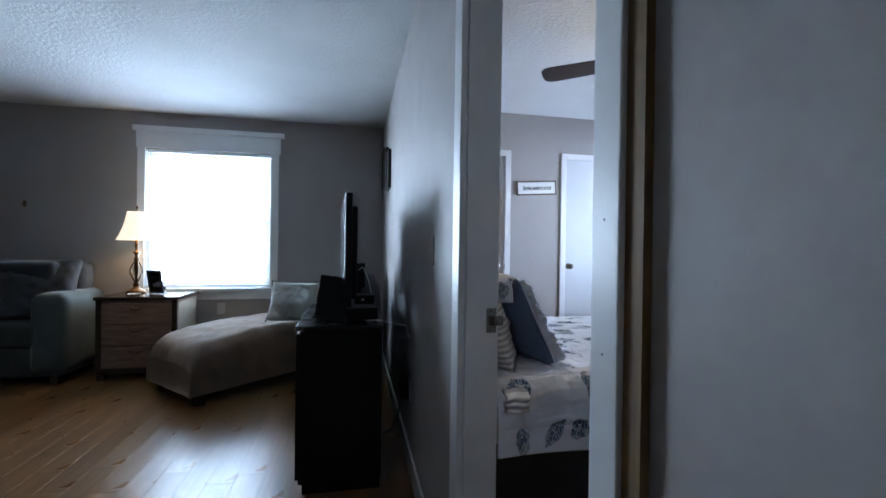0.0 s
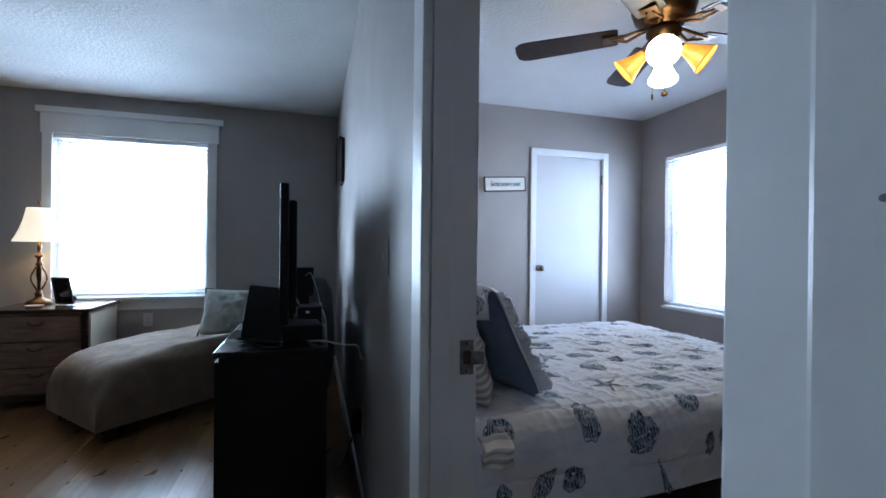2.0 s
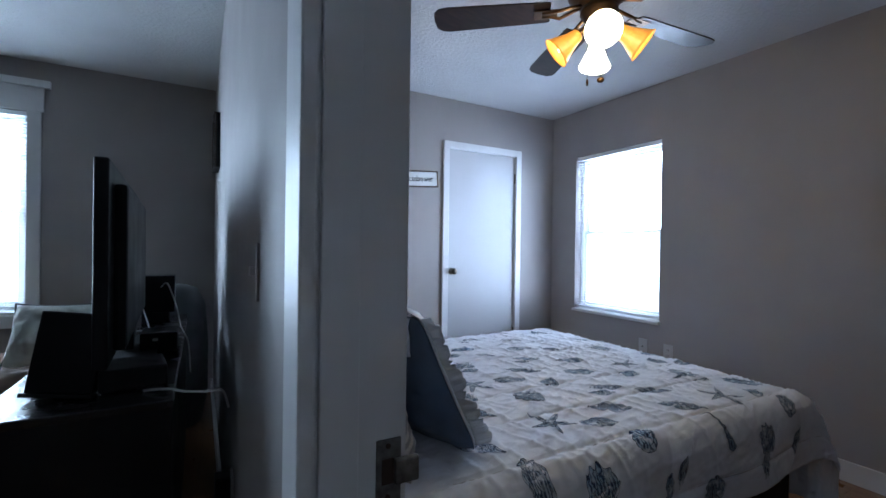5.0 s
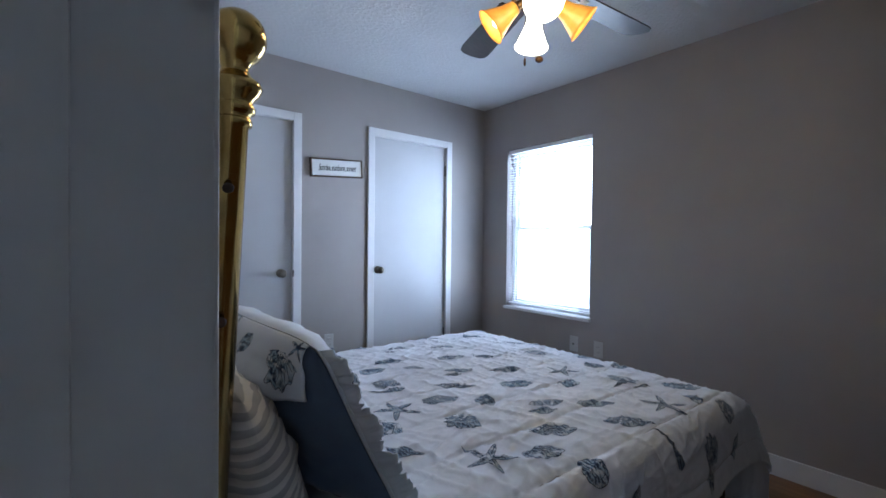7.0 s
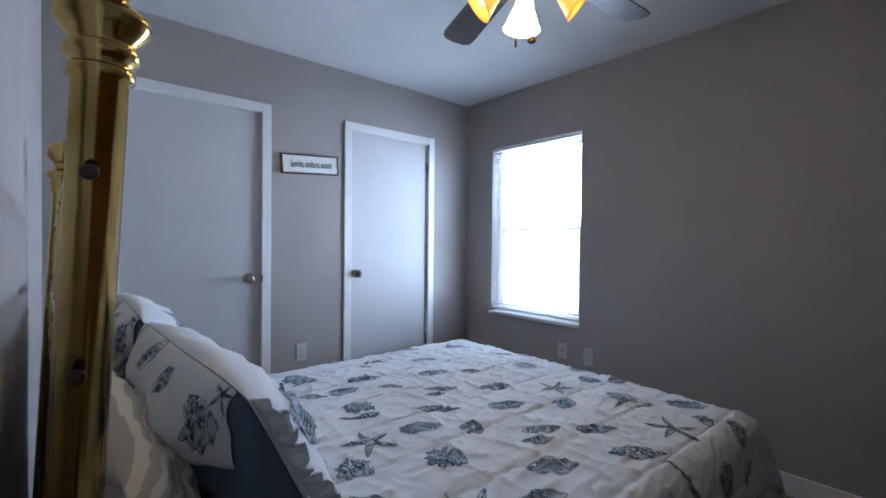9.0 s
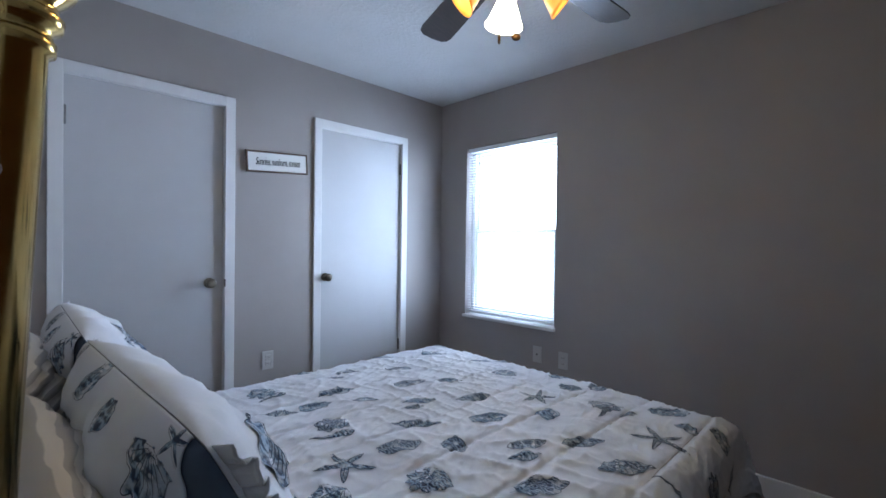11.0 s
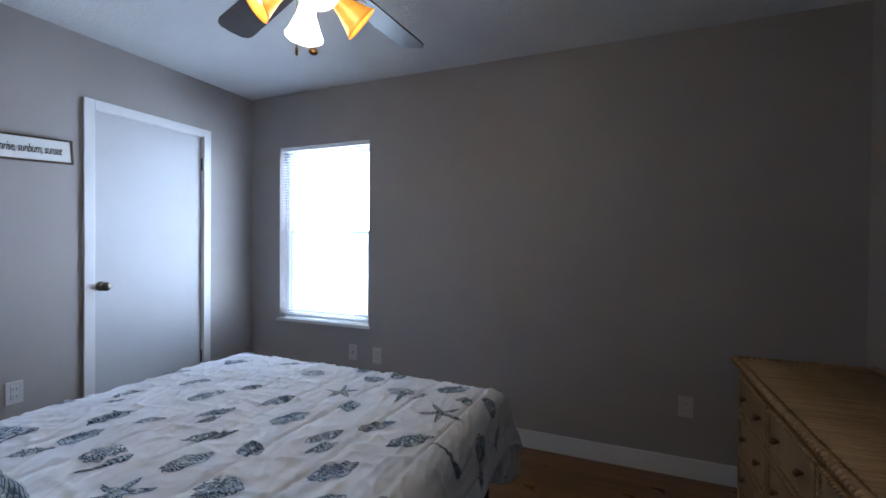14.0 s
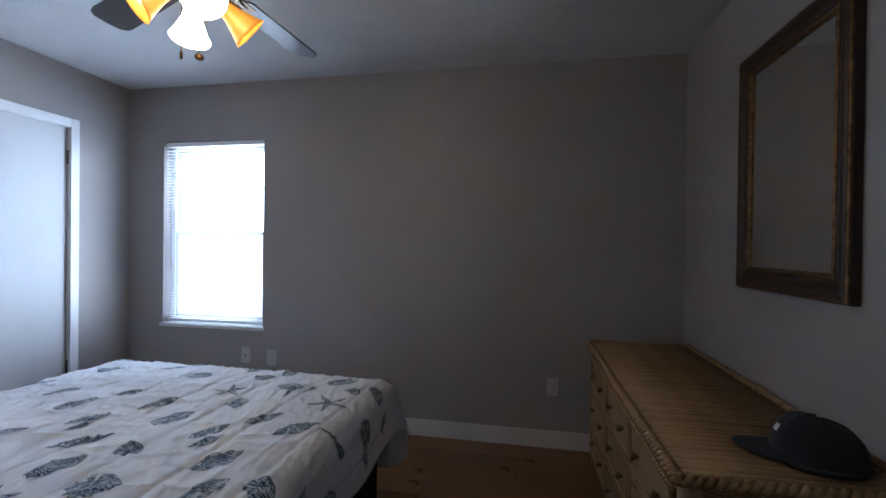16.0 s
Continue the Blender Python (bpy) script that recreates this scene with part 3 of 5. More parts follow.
FX1 = BX1 + 0.47
FY0, FY1 = BY0 - 0.298, BY1 + 0.298
comforter = thing("comforter", pose(0, 0, 0), "white quilted comforter printed with blue seashells, spread over the bed", "bedding")
bm = bmesh.new()
grid(bm, 330, 300, lambda u, v: sheet(2.375 + (FX1 - 2.375) * u, FY0 + (FY1 - FY0) * v))
cover = part("cover", bm, M_QUILT, comforter)
sol = cover.modifiers.new("thickness", "SOLIDIFY")
sol.thickness, sol.offset = 0.012, -1
bm = bmesh.new()
for i in range(-1, 9):
    y = BY0 + 0.207 * i
    if FY0 < y < FY1:
        tube(bm, [sheet(x, y - 0.008 * math.sin(x * 2.1), 0.0006) for x in np.linspace(2.40, FX1 - 0.01, 140)], 0.0014, 4)
tagged(part("stitching", bm, M_THREAD, comforter), kind="stuff")


# printed motifs: flat outlines in a unit square, laid on the cloth
def fan_outline(n=40):
    pts = [(0.0, -0.48)]
    for i in range(n + 1):
        a = radians(-72 + 144 * i / n)
        r = 0.88 + 0.05 * math.cos(a * 14)
        pts.append((r * math.sin(a) * 0.62, -0.46 + r * math.cos(a)))
    return pts


def motif(kind, rng):
    """Outline and inner lines of one printed shell."""
    lines = []
    if kind == "S":
        o = fan_outline()
        for i in range(9):
            a = radians(-60 + 15 * i)
            lines.append([(0.10 * math.sin(a), -0.38), (0.78 * math.sin(a) * 0.62, -0.46 + 0.80 * math.cos(a))])
    elif kind == "T":
        o = []
        for i in range(40):
            a = 2 * math.pi * i / 40
            k = abs(((i / 8) % 1) - 0.5) * 2
            r = 0.13 + 0.48 * k ** 2.4
            o.append((r * math.sin(a), r * math.cos(a)))
        for i in range(5):
            a = 2 * math.pi * i / 5
            lines.append([(0.05 * math.sin(a), 0.05 * math.cos(a)), (0.5 * math.sin(a + 0.05), 0.5 * math.cos(a + 0.05))])
    elif kind == "A":
        o = [(-0.02, 0.60)] + [(0.13 * (0.62 - t) + 0.012 * math.sin(t * 40), t) for t in np.linspace(0.55, -0.5, 16)] + [(0.02, -0.58)] + [(-0.13 * (0.62 - t) - 0.012 * math.sin(t * 40 + 1), t) for t in np.linspace(-0.5, 0.55, 16)]
        for t in np.linspace(-0.5, 0.45, 9):
            w = 0.13 * (0.62 - t)
            lines.append([(-w, t - 0.03), (0, t + 0.012), (w, t + 0.04)])
    elif kind == "N":
        o = [((0.42 + 0.05 * math.sin(2 * a)) * math.sin(a), (0.36 + 0.03 * math.cos(3 * a)) * math.cos(a)) for a in [2 * math.pi * i / 32 for i in range(32)]]
        lines.append([((0.36 - 0.011 * i) * math.sin(0.28 * i), (0.30 - 0.009 * i) * math.cos(0.28 * i)) for i in range(30)])
        for i in range(8):
            a = 2 * math.pi * i / 8
            lines.append([(0.22 * math.sin(a), 0.18 * math.cos(a)), (0.40 * math.sin(a + 0.25), 0.34 * math.cos(a + 0.25))])
    elif kind == "L":
        o = [((0.58 + 0.04 * math.sin(5 * a)) * math.sin(a), (0.30 + 0.03 * math.cos(7 * a)) * math.cos(a) + 0.06 * math.sin(a)) for a in [2 * math.pi * i / 32 for i in range(32)]]
        for i in range(6):
            f = 0.9 - 0.15 * i
            lines.append([(0.56 * f * math.sin(a), 0.28 * f * math.cos(a) - 0.05 * (1 - f) + 0.06 * math.sin(a) * f) for a in np.linspace(-1.3, 1.3, 9)])
    else:
        o = [(-0.62, -0.04), (-0.45, 0.10), (-0.25, 0.22), (0.0, 0.29), (0.2, 0.27), (0.36, 0.18), (0.52, 0.06), (0.66, -0.02), (0.52, -0.08), (0.34, -0.17), (0.1, -0.25), (-0.12, -0.24), (-0.35, -0.16), (-0.5, -0.09)]
        for i in range(7):
            x = -0.42 + 0.13 * i
            h = 0.25 * math.cos(x * 1.7)
            lines.append([(x - 0.03, -h * 0.9), (x + 0.04, 0.0), (x, h)])
        lines.append([(-0.5, 0.0), (0.0, 0.06), (0.6, -0.01)])
    # round the outline off and let it waver as brushwork does
    n, fine = len(o), []
    seed = rng.uniform(0, 50)
    for i in range(n):
        p0, p1, p2, p3 = o[i - 1], o[i], o[(i + 1) % n], o[(i + 2) % n]
        for t in ((0, 0.5) if n > 25 else (0, 0.34, 0.67)):
            q = [0.5 * (2 * b + (c - a) * t + (2 * a - 5 * b + 4 * c - d) * t * t + (3 * b - a - 3 * c + d) * t ** 3) for a, b, c, d in zip(p0, p1, p2, p3)]
            w = 1 + 0.16 * noise.noise(Vector((q[0] * 5 + seed, q[1] * 5, 0)))
            fine.append((q[0] * w, q[1] * w))
    return fine, lines + [fine + fine[:1]]


def inset_disc(bm, o, place):
    """Fill an outline by rings towards its middle, so that it follows the cloth."""
    cx, cy = sum(p[0] for p in o) / len(o), sum(p[1] for p in o) / len(o)
    rings = [[bm.verts.new(place(cx + (x - cx) * f, cy + (y - cy) * f)) for x, y in o] for f in (1.0, 0.75, 0.5, 0.25)]
    mid = bm.verts.new(place(cx, cy))
    n = len(o)
    for a, b in zip(rings, rings[1:]):
        for i in range(n):
            bm.faces.new((a[i], a[(i + 1) % n], b[(i + 1) % n], b[i])).smooth = True
    for i in range(n):
        bm.faces.new((rings[-1][i], rings[-1][(i + 1) % n], mid)).smooth = True


def ribbon(bm, pts, w, place):
    """A drawn line of width w that thins at its ends."""
    dense = []
    for a, b in zip(pts, pts[1:]):
        n = max(1, int(math.dist(a, b) / 0.12))
        dense += [(a[0] + (b[0] - a[0]) * i / n, a[1] + (b[1] - a[1]) * i / n) for i in range(n)]
    dense.append(pts[-1])
    prev = None
    for i, p in enumerate(dense):
        q, r = dense[max(i - 1, 0)], dense[min(i + 1, len(dense) - 1)]
        dx, dy = r[0] - q[0], r[1] - q[1]
        ln = math.hypot(dx, dy) or 1
        t = w * (0.45 + 0.55 * math.sin(math.pi * i / max(1, len(dense) - 1)))
        cur = [bm.verts.new(place(p[0] - dy / ln * t, p[1] + dx / ln * t)), bm.verts.new(place(p[0] + dy / ln * t, p[1] - dx / ln * t))]
        if prev:
            bm.faces.new((prev[0], prev[1], cur[1], cur[0])).smooth = True
        prev = cur


def printed(kind, x, y, size, turn, rng, surface, parent):
    o, lines = motif(kind, rng)
    ca, sa = math.cos(turn), math.sin(turn)

    def at(lift):
        return lambda u, v: surface(x + size * (u * ca - v * sa), y + size * (u * sa + v * ca), lift)
    bm = bmesh.new()
    inset_disc(bm, o, at(0.0012))
    p = part("shell_print" if kind != "T" else "starfish_print", bm, rng.choice(M_PRINT), parent)
    bm = bmesh.new()
    for ln in lines:
        ribbon(bm, ln, 0.009, at(0.0022))
    part("print_line", bm, M_LINE, p)


rng = random.Random(8)
# kind, place on the flat cloth, size
TOP = [("C", 4.08, 9.20, 0.09), ("S", 3.907, 9.09, 0.11), ("C", 3.68, 9.20, 0.09), ("L", 3.60, 8.97, 0.10), ("C", 3.25, 9.22, 0.09), ("C", 3.42, 9.09, 0.10), ("C", 3.33, 9.04, 0.06),
       ("L", 3.50, 8.78, 0.11), ("S", 3.03, 9.07, 0.12), ("A", 3.04, 9.00, 0.09), ("L", 3.235, 8.89, 0.115), ("C", 3.26, 8.74, 0.075), ("L", 3.107, 8.815, 0.10), ("C", 3.40, 8.605, 0.095), ("C", 3.345, 8.58, 0.06),
       ("C", 3.265, 8.475, 0.115), ("C", 2.99, 8.835, 0.09), ("S", 3.07, 8.64, 0.115), ("A", 3.03, 8.57, 0.115), ("L", 3.13, 8.385, 0.105), ("N", 3.25, 8.285, 0.10), ("C", 3.40, 8.15, 0.10), ("C", 3.34, 8.115, 0.075),
       ("C", 3.575, 8.505, 0.11), ("L", 3.47, 8.345, 0.11), ("N", 3.64, 8.23, 0.11), ("C", 3.645, 8.705, 0.09), ("S", 3.90, 8.61, 0.11), ("C", 4.00, 8.82, 0.09), ("C", 4.09, 8.73, 0.10),
       ("T", 3.755, 8.345, 0.12), ("S", 3.845, 8.13, 0.115), ("A", 3.785, 8.105, 0.085), ("C", 3.84, 8.045, 0.05), ("L", 4.08, 8.43, 0.10), ("S", 3.96, 8.33, 0.09), ("N", 4.05, 8.25, 0.10),
       ("C", 3.535, 8.05, 0.11), ("L", 3.985, 7.965, 0.12), ("N", 3.89, 7.88, 0.09), ("T", 3.735, 7.91, 0.135), ("T", 2.97, 8.40, 0.135), ("S", 3.07, 8.20, 0.12), ("L", 3.255, 8.01, 0.115), ("C", 3.49, 7.91, 0.125),
       ("S", 2.867, 8.304, 0.10), ("C", 2.81, 8.16, 0.11), ("N", 2.72, 8.19, 0.07), ("T", 2.99, 8.00, 0.13), ("L", 3.125, 7.94, 0.10), ("C", 2.70, 7.975, 0.125), ("A", 3.21, 8.03, 0.06), ("S", 2.78, 8.55, 0.11), ("L", 2.83, 8.74, 0.10), ("C", 2.80, 9.02, 0.11)]
TURNS = {"S": 1.9, "T": 0.3, "A": 1.45, "N": 0.4, "L": -0.5, "C": -0.6}
for k, x, y, d in TOP:
    printed(k, x, y, d, TURNS[k] + rng.uniform(-0.3, 0.3), rng, sheet, comforter)
# on the fall beside the doorway
SIDE = [("N", 2.464, 7.79, 0.115), ("L", 2.768, 7.805, 0.115), ("S", 2.949, 7.745, 0.125), ("N", 3.173, 7.821, 0.105), ("C", 3.291, 7.71, 0.075), ("L", 3.225, 7.684, 0.065), ("A", 3.53, 7.783, 0.115), ("S", 3.451, 7.617, 0.105),
        ("S", 3.757, 7.718, 0.105), ("C", 3.732, 7.647, 0.085), ("N", 3.963, 7.792, 0.105), ("C", 2.60, 7.63, 0.10), ("N", 2.70, 7.64, 0.09), ("L", 2.47, 7.61, 0.08), ("A", 3.02, 7.61, 0.10), ("C", 3.98, 7.66, 0.09)]
for k, x, y, d in SIDE:
    printed(k, x, y, d, {"A": 0.25, "S": 0.3, "N": 0.2, "L": 1.4, "C": 1.0}[k] + rng.uniform(-0.25, 0.25), rng, sheet, comforter)
for k, x, y in (("N", 4.20, 7.94), ("A", 4.30, 8.12), ("S", 4.26, 8.35), ("L", 4.34, 8.6), ("C", 4.24, 8.85), ("S", 4.30, 9.1)):
    printed(k, x, y, 0.11, rng.uniform(0, 6.28), rng, sheet, comforter)


# pillows
def cushion(w, h, t, side, seed, pinch=0.06):
    """One half of a stuffed pillow: width w along y, height h along z, thickness t along x."""
    bm = bmesh.new()

    def fn(u, v):
        a, b = math.sin((2 * u - 1) * 1.5708), math.sin((2 * v - 1) * 1.5708)
        full = max(0.0, (1 - abs(a) ** 2.3) * (1 - abs(b) ** 2.3)) ** 0.5
        n = noise.noise(Vector((a * 2.4 + seed, b * 2.4, side * 3.0))) * 0.024 + noise.noise(Vector((a * 7 + seed, b * 6, side))) * 0.015 + 0.007 * max(0.0, 1 - 3 * abs(noise.noise(Vector((a * 3 + b * 2 + seed, b * 5 - a * 4, side * 2.0)))))
        inx = (1 - pinch * (1 - abs(b) ** 2) * abs(a) ** 3) * (1 - 0.07 * b ** 6)
        inz = (1 - pinch * (1 - abs(a) ** 2) * abs(b) ** 3) * (1 - 0.09 * a ** 6)
        return Vector((side * (t * 0.5 * full + n * full), a * w / 2 * inx, h / 2 + b * h / 2 * inz))
    grid(bm, 44, 36, fn)
    return bm


def front_of(w, h, t, seed, pinch=0.06, side=1):
    def fn(y, z, lift):
        a, b = max(-1.0, min(1.0, y / (w / 2))), max(-1.0, min(1.0, (z - h / 2) / (h / 2)))
        full = max(0.0, (1 - abs(a) ** 2.3) * (1 - abs(b) ** 2.3)) ** 0.5
        n = noise.noise(Vector((a * 2.4 + seed, b * 2.4, side * 3.0))) * 0.024 + noise.noise(Vector((a * 7 + seed, b * 6, side))) * 0.015 + 0.007 * max(0.0, 1 - 3 * abs(noise.noise(Vector((a * 3 + b * 2 + seed, b * 5 - a * 4, side * 2.0)))))
        inx = (1 - pinch * (1 - abs(b) ** 2) * abs(a) ** 3) * (1 - 0.07 * b ** 6)
        inz = (1 - pinch * (1 - abs(a) ** 2) * abs(b) ** 3) * (1 - 0.09 * a ** 6)
        return Vector((side * (t * 0.5 * full + n * full + lift * 1.6), a * w / 2 * inx, h / 2 + b * h / 2 * inz))
    return fn


def sham(m, seed, label):
    """A printed front with ruffled ends, its edge folded over a plain blue reverse."""
    w, h, tf, tb = 0.70, 0.425, 0.17, 0.23
    p = thing("pillow_sham", m, label, "pillow", "pillows on the bed")

    def fold(y):
        return 0.328 + 0.10 * (y + 0.25) + 0.006 * math.sin(y * 19 + seed)
    part("front", cushion(w, h, tf, 1, seed), M_QUILT, p)
    part("reverse", cushion(w * 0.99, h * 0.985, tb - 0.012, -1, seed), M_DENIM, p, "plain blue reverse")
    back = front_of(w, h, tb, seed, side=-1)
    bm = bmesh.new()

    def flap(u, v):
        y = math.sin((0.12 + 0.88 * u - 0.5) * math.pi + 0.10 * (1 - v) * (1 - u)) * w / 2
        v0 = math.asin(max(-1.0, min(1.0, (fold(y) - h / 2) / (h / 2)))) / math.pi + 0.5
        return back(y, h / 2 + math.sin((v0 + (1 - v0) * v - 0.5) * math.pi) * h / 2, 0.001)
    grid(bm, 60, 24, flap)
    turned = part("turned_edge", bm, M_QUILT, p)
    so = turned.modifiers.new("thickness", "SOLIDIFY")
    so.thickness = 0.003
    for a in (-1, 1):
        bm = bmesh.new()
        rows = []
        for i in range(181):
            b = -0.97 + 1.94 * i / 180
            inx = (1 - 0.06 * (1 - abs(b) ** 2)) * (1 - 0.07 * b ** 6)
            inz = 1 - 0.09
            c = Vector((0.004, a * w / 2 * inx * 0.985, h / 2 + b * h / 2 * inz))
            wob = 1.6 * noise.noise(Vector((i * 0.13, seed, a))) + 0.7 * noise.noise(Vector((i * 0.34, seed + 5, a)))
            wide = 0.034 * (1 + 0.35 * noise.noise(Vector((i * 0.08, seed + 9, a))))
            rows.append([bm.verts.new(c + Vector((0.011 * f * wob + f * (0.012 + 0.012 * (1 - b)), a * wide * f * (1 - 0.25 * abs(wob) * f), 0.004 * f * wob))) for f in (0, 0.25, 0.5, 0.75, 1.0)])
        for r0, r1 in zip(rows, rows[1:]):
            for j in range(4):
                bm.faces.new((r0[j], r1[j], r1[j + 1], r0[j + 1])).smooth = True
        r = part("ruffle", bm, M_QUILT, p)
        so = r.modifiers.new("thickness", "SOLIDIFY")
        so.thickness = 0.0025
    q = random.Random(seed)
    f = front_of(w, h, tf, seed)
    for k, y, z in (("L", -0.20, 0.27), ("C", -0.02, 0.28), ("T", 0.17, 0.27), ("S", 0.20, 0.14), ("N", -0.05, 0.15), ("C", -0.22, 0.13)):
        printed(k, y, z, 0.12, q.uniform(0, 6.28), q, f, p)
    g = front_of(w, h, tb, seed, side=-1)

    def f(y, z, lift):
        """Even spacing over the rounded back."""
        a, b = max(-1.0, min(1.0, y / (w / 2))), max(-1.0, min(1.0, (z - h / 2) / (h / 2)))
        return g(math.sin(a * 1.57) * w / 2, h / 2 + math.sin(b * 1.57) * h / 2, lift)
    for k, y, z, d in (("S", -0.185, 0.345, 0.085), ("T", -0.235, 0.400, 0.065), ("N", -0.05, 0.375, 0.055), ("L", 0.05, 0.395, 0.065), ("C", 0.20, 0.400, 0.060)):
        printed(k, y, z, d, q.uniform(0, 6.28), q, f, p)
    return p


sham(pose(2.672, 8.275, 0.672, 0, -26, 3), 1.3, "seashell-printed pillow sham with ruffled ends and plain blue reverse")
sham(pose(2.655, 8.965, 0.672, 0, -26, 0), 4.1, "seashell-printed pillow sham with ruffled ends and plain blue reverse")
for y, sd, rz in ((8.21, 2.2, 2), (8.87, 5.7, -2)):
    p = thing("pillow", pose(2.475, y, 0.655, 0, -17, rz), "white pillow with pale grey stripes against the headboard", "pillow", "pillows on the bed")
    part("front", cushion(0.66, 0.36, 0.15, 1, sd), M_STRIPE, p)
    part("back", cushion(0.66, 0.36, 0.15, -1, sd), M_STRIPE, p)
p = thing("folded_sheet", pose(2.425, 7.79, 0.655), "folded striped sheet hanging at the bed's head", "bedding")
bm = bmesh.new()
grid(bm, 14, 16, lambda u, v: Vector((-0.05 + 0.085 * u + 0.004 * math.sin(v * 9), -0.055 - 0.006 * math.sin(u * 7 + v * 4) - 0.05 * min(1, v * 3), 0.015 - 0.07 * v)))
s = part("cloth", bm, M_STRIPE, p)
so = s.modifiers.new("thickness", "SOLIDIFY")
so.thickness = 0.012


# ---- bedroom: ceiling fan ----
fan = thing("ceiling_fan", pose(3.518, 8.310, CEIL), "bronze ceiling fan with dark walnut blades and four glass shades", "ceiling fan")
bm = bmesh.new()
lathe(bm, [(0.075, 0.0), (0.078, -0.03), (0.090, -0.055), (0.115, -0.067), (0.135, -0.085), (0.142, -0.105), (0.142, -0.14), (0.136, -0.147), (0.136, -0.155), (0.128, -0.18), (0.10, -0.20), (0.085, -0.205), (0.085, -0.22), (0.06, -0.23)], seg=36)
part("motor_housing", bm, M_ANTIQUE, fan)
bm = bmesh.new()
lathe(bm, [(0.060, -0.23), (0.075, -0.237), (0.078, -0.255), (0.060, -0.28), (0.045, -0.31), (0.048, -0.33), (0.040, -0.355), (0.018, -0.37), (0.008, -0.38)], seg=28)
part("light_kit", bm, M_ANTIQUE, fan)
for i in range(5):
    ang = -3 + 72 * i
    m = pose(0, 0, -0.24, 0, 0, ang)
    bm = bmesh.new()
    for y in (-0.022, 0.022):
        tube(bm, [m @ Vector(q) for q in ((0.075, y * 0.5, 0.02), (0.12, y, 0.005), (0.16, y * 1.5, -0.008), (0.20, y * 0.8, -0.004), (0.235, y * 0.6, -0.002))], 0.0075, 8)
    box(bm, 0.17, 0.27, -0.035, 0.035, -0.006, -0.001, 0.002, m)
    bracket = part("blade_bracket", bm, M_ANTIQUE, fan)
    bm = bmesh.new()
    out = [(0.20, -0.055), (0.22, -0.06), (0.64, -0.074), (0.675, -0.068), (0.698, -0.047), (0.704, 0.0), (0.698, 0.047), (0.675, 0.068), (0.64, 0.074), (0.22, 0.06), (0.20, 0.055)]
    m2 = m @ pose(0, 0, 0.003, 11)
    lo = [bm.verts.new(m2 @ Vector((x, y, 0))) for x, y in out]
    hi = [bm.verts.new(m2 @ Vector((x, y, 0.006))) for x, y in out]
    bm.faces.new(lo)
    bm.faces.new(hi)
    for k in range(len(out)):
        j = (k + 1) % len(out)
        bm.faces.new((lo[k], lo[j], hi[j], hi[k]))
    part("blade", bm, M_BLADE, fan)
TULIP = [(0.020, 0.0), (0.026, 0.004), (0.030, 0.02), (0.036, 0.045), (0.046, 0.07), (0.055, 0.092), (0.062, 0.108), (0.070, 0.120)]
for i, ang in enumerate((47, 137, 227, 317)):
    m = pose(0, 0, -0.305, 0, 0, ang) @ pose(0.045, 0, 0, 0, 128, 0)
    bm = bmesh.new()
    tube(bm, [m @ Vector((0, 0, z)) for z in (-0.02, 0.02, 0.05)], [0.011, 0.013, 0.022], 12)
    part("lamp_arm", bm, M_ANTIQUE, fan)
    m3 = m @ pose(0, 0, 0.045)
    bm = bmesh.new()
    lathe(bm, TULIP + [(r - 0.003, z) for r, z in reversed(TULIP)], m3, 24)
    # all four hold bulbs; white or amber glow is set by material
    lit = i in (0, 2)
    shade = part("glass_shade", bm, M_LIT if lit else M_AMBER, fan, "glowing frosted glass shade" if lit else "amber tulip glass shade with its glow in the material")
    bm = bmesh.new()
    lathe(bm, [(0.012, 0.0), (0.014, 0.03), (0.026, 0.055), (0.029, 0.075), (0.022, 0.096), (0.006, 0.104)], m3, 16)
    part("light_bulb", bm, M_LIT, shade)
    q = fan.matrix_world @ m3 @ Vector((0, 0, 0.135))
    bulb("fan_light", q, 0.03, 0.72, (1.0, 0.66, 0.32))
for x, y, kind in ((-0.021, -0.031, 0), (-0.048, 0.015, 1)):
    bm = bmesh.new()
    tube(bm, [(x, y, -0.35), (x, y, -0.535)], 0.0011, 5)
    c = part("pull_chain", bm, M_ANTIQUE, fan)
    bm = bmesh.new()
    if kind == 0:
        lathe(bm, [(0.002, 0.006), (0.012, 0.004), (0.015, 0.0), (0.012, -0.004), (0.002, -0.006)], pose(x, y, -0.548, 70, 0, -45), 16)
    else:
        lathe(bm, [(0.002, 0.014), (0.0045, 0.010), (0.0045, -0.010), (0.002, -0.014)], pose(x, y, -0.55), 10)
    part("pull", bm, M_ANTIQUE, c)


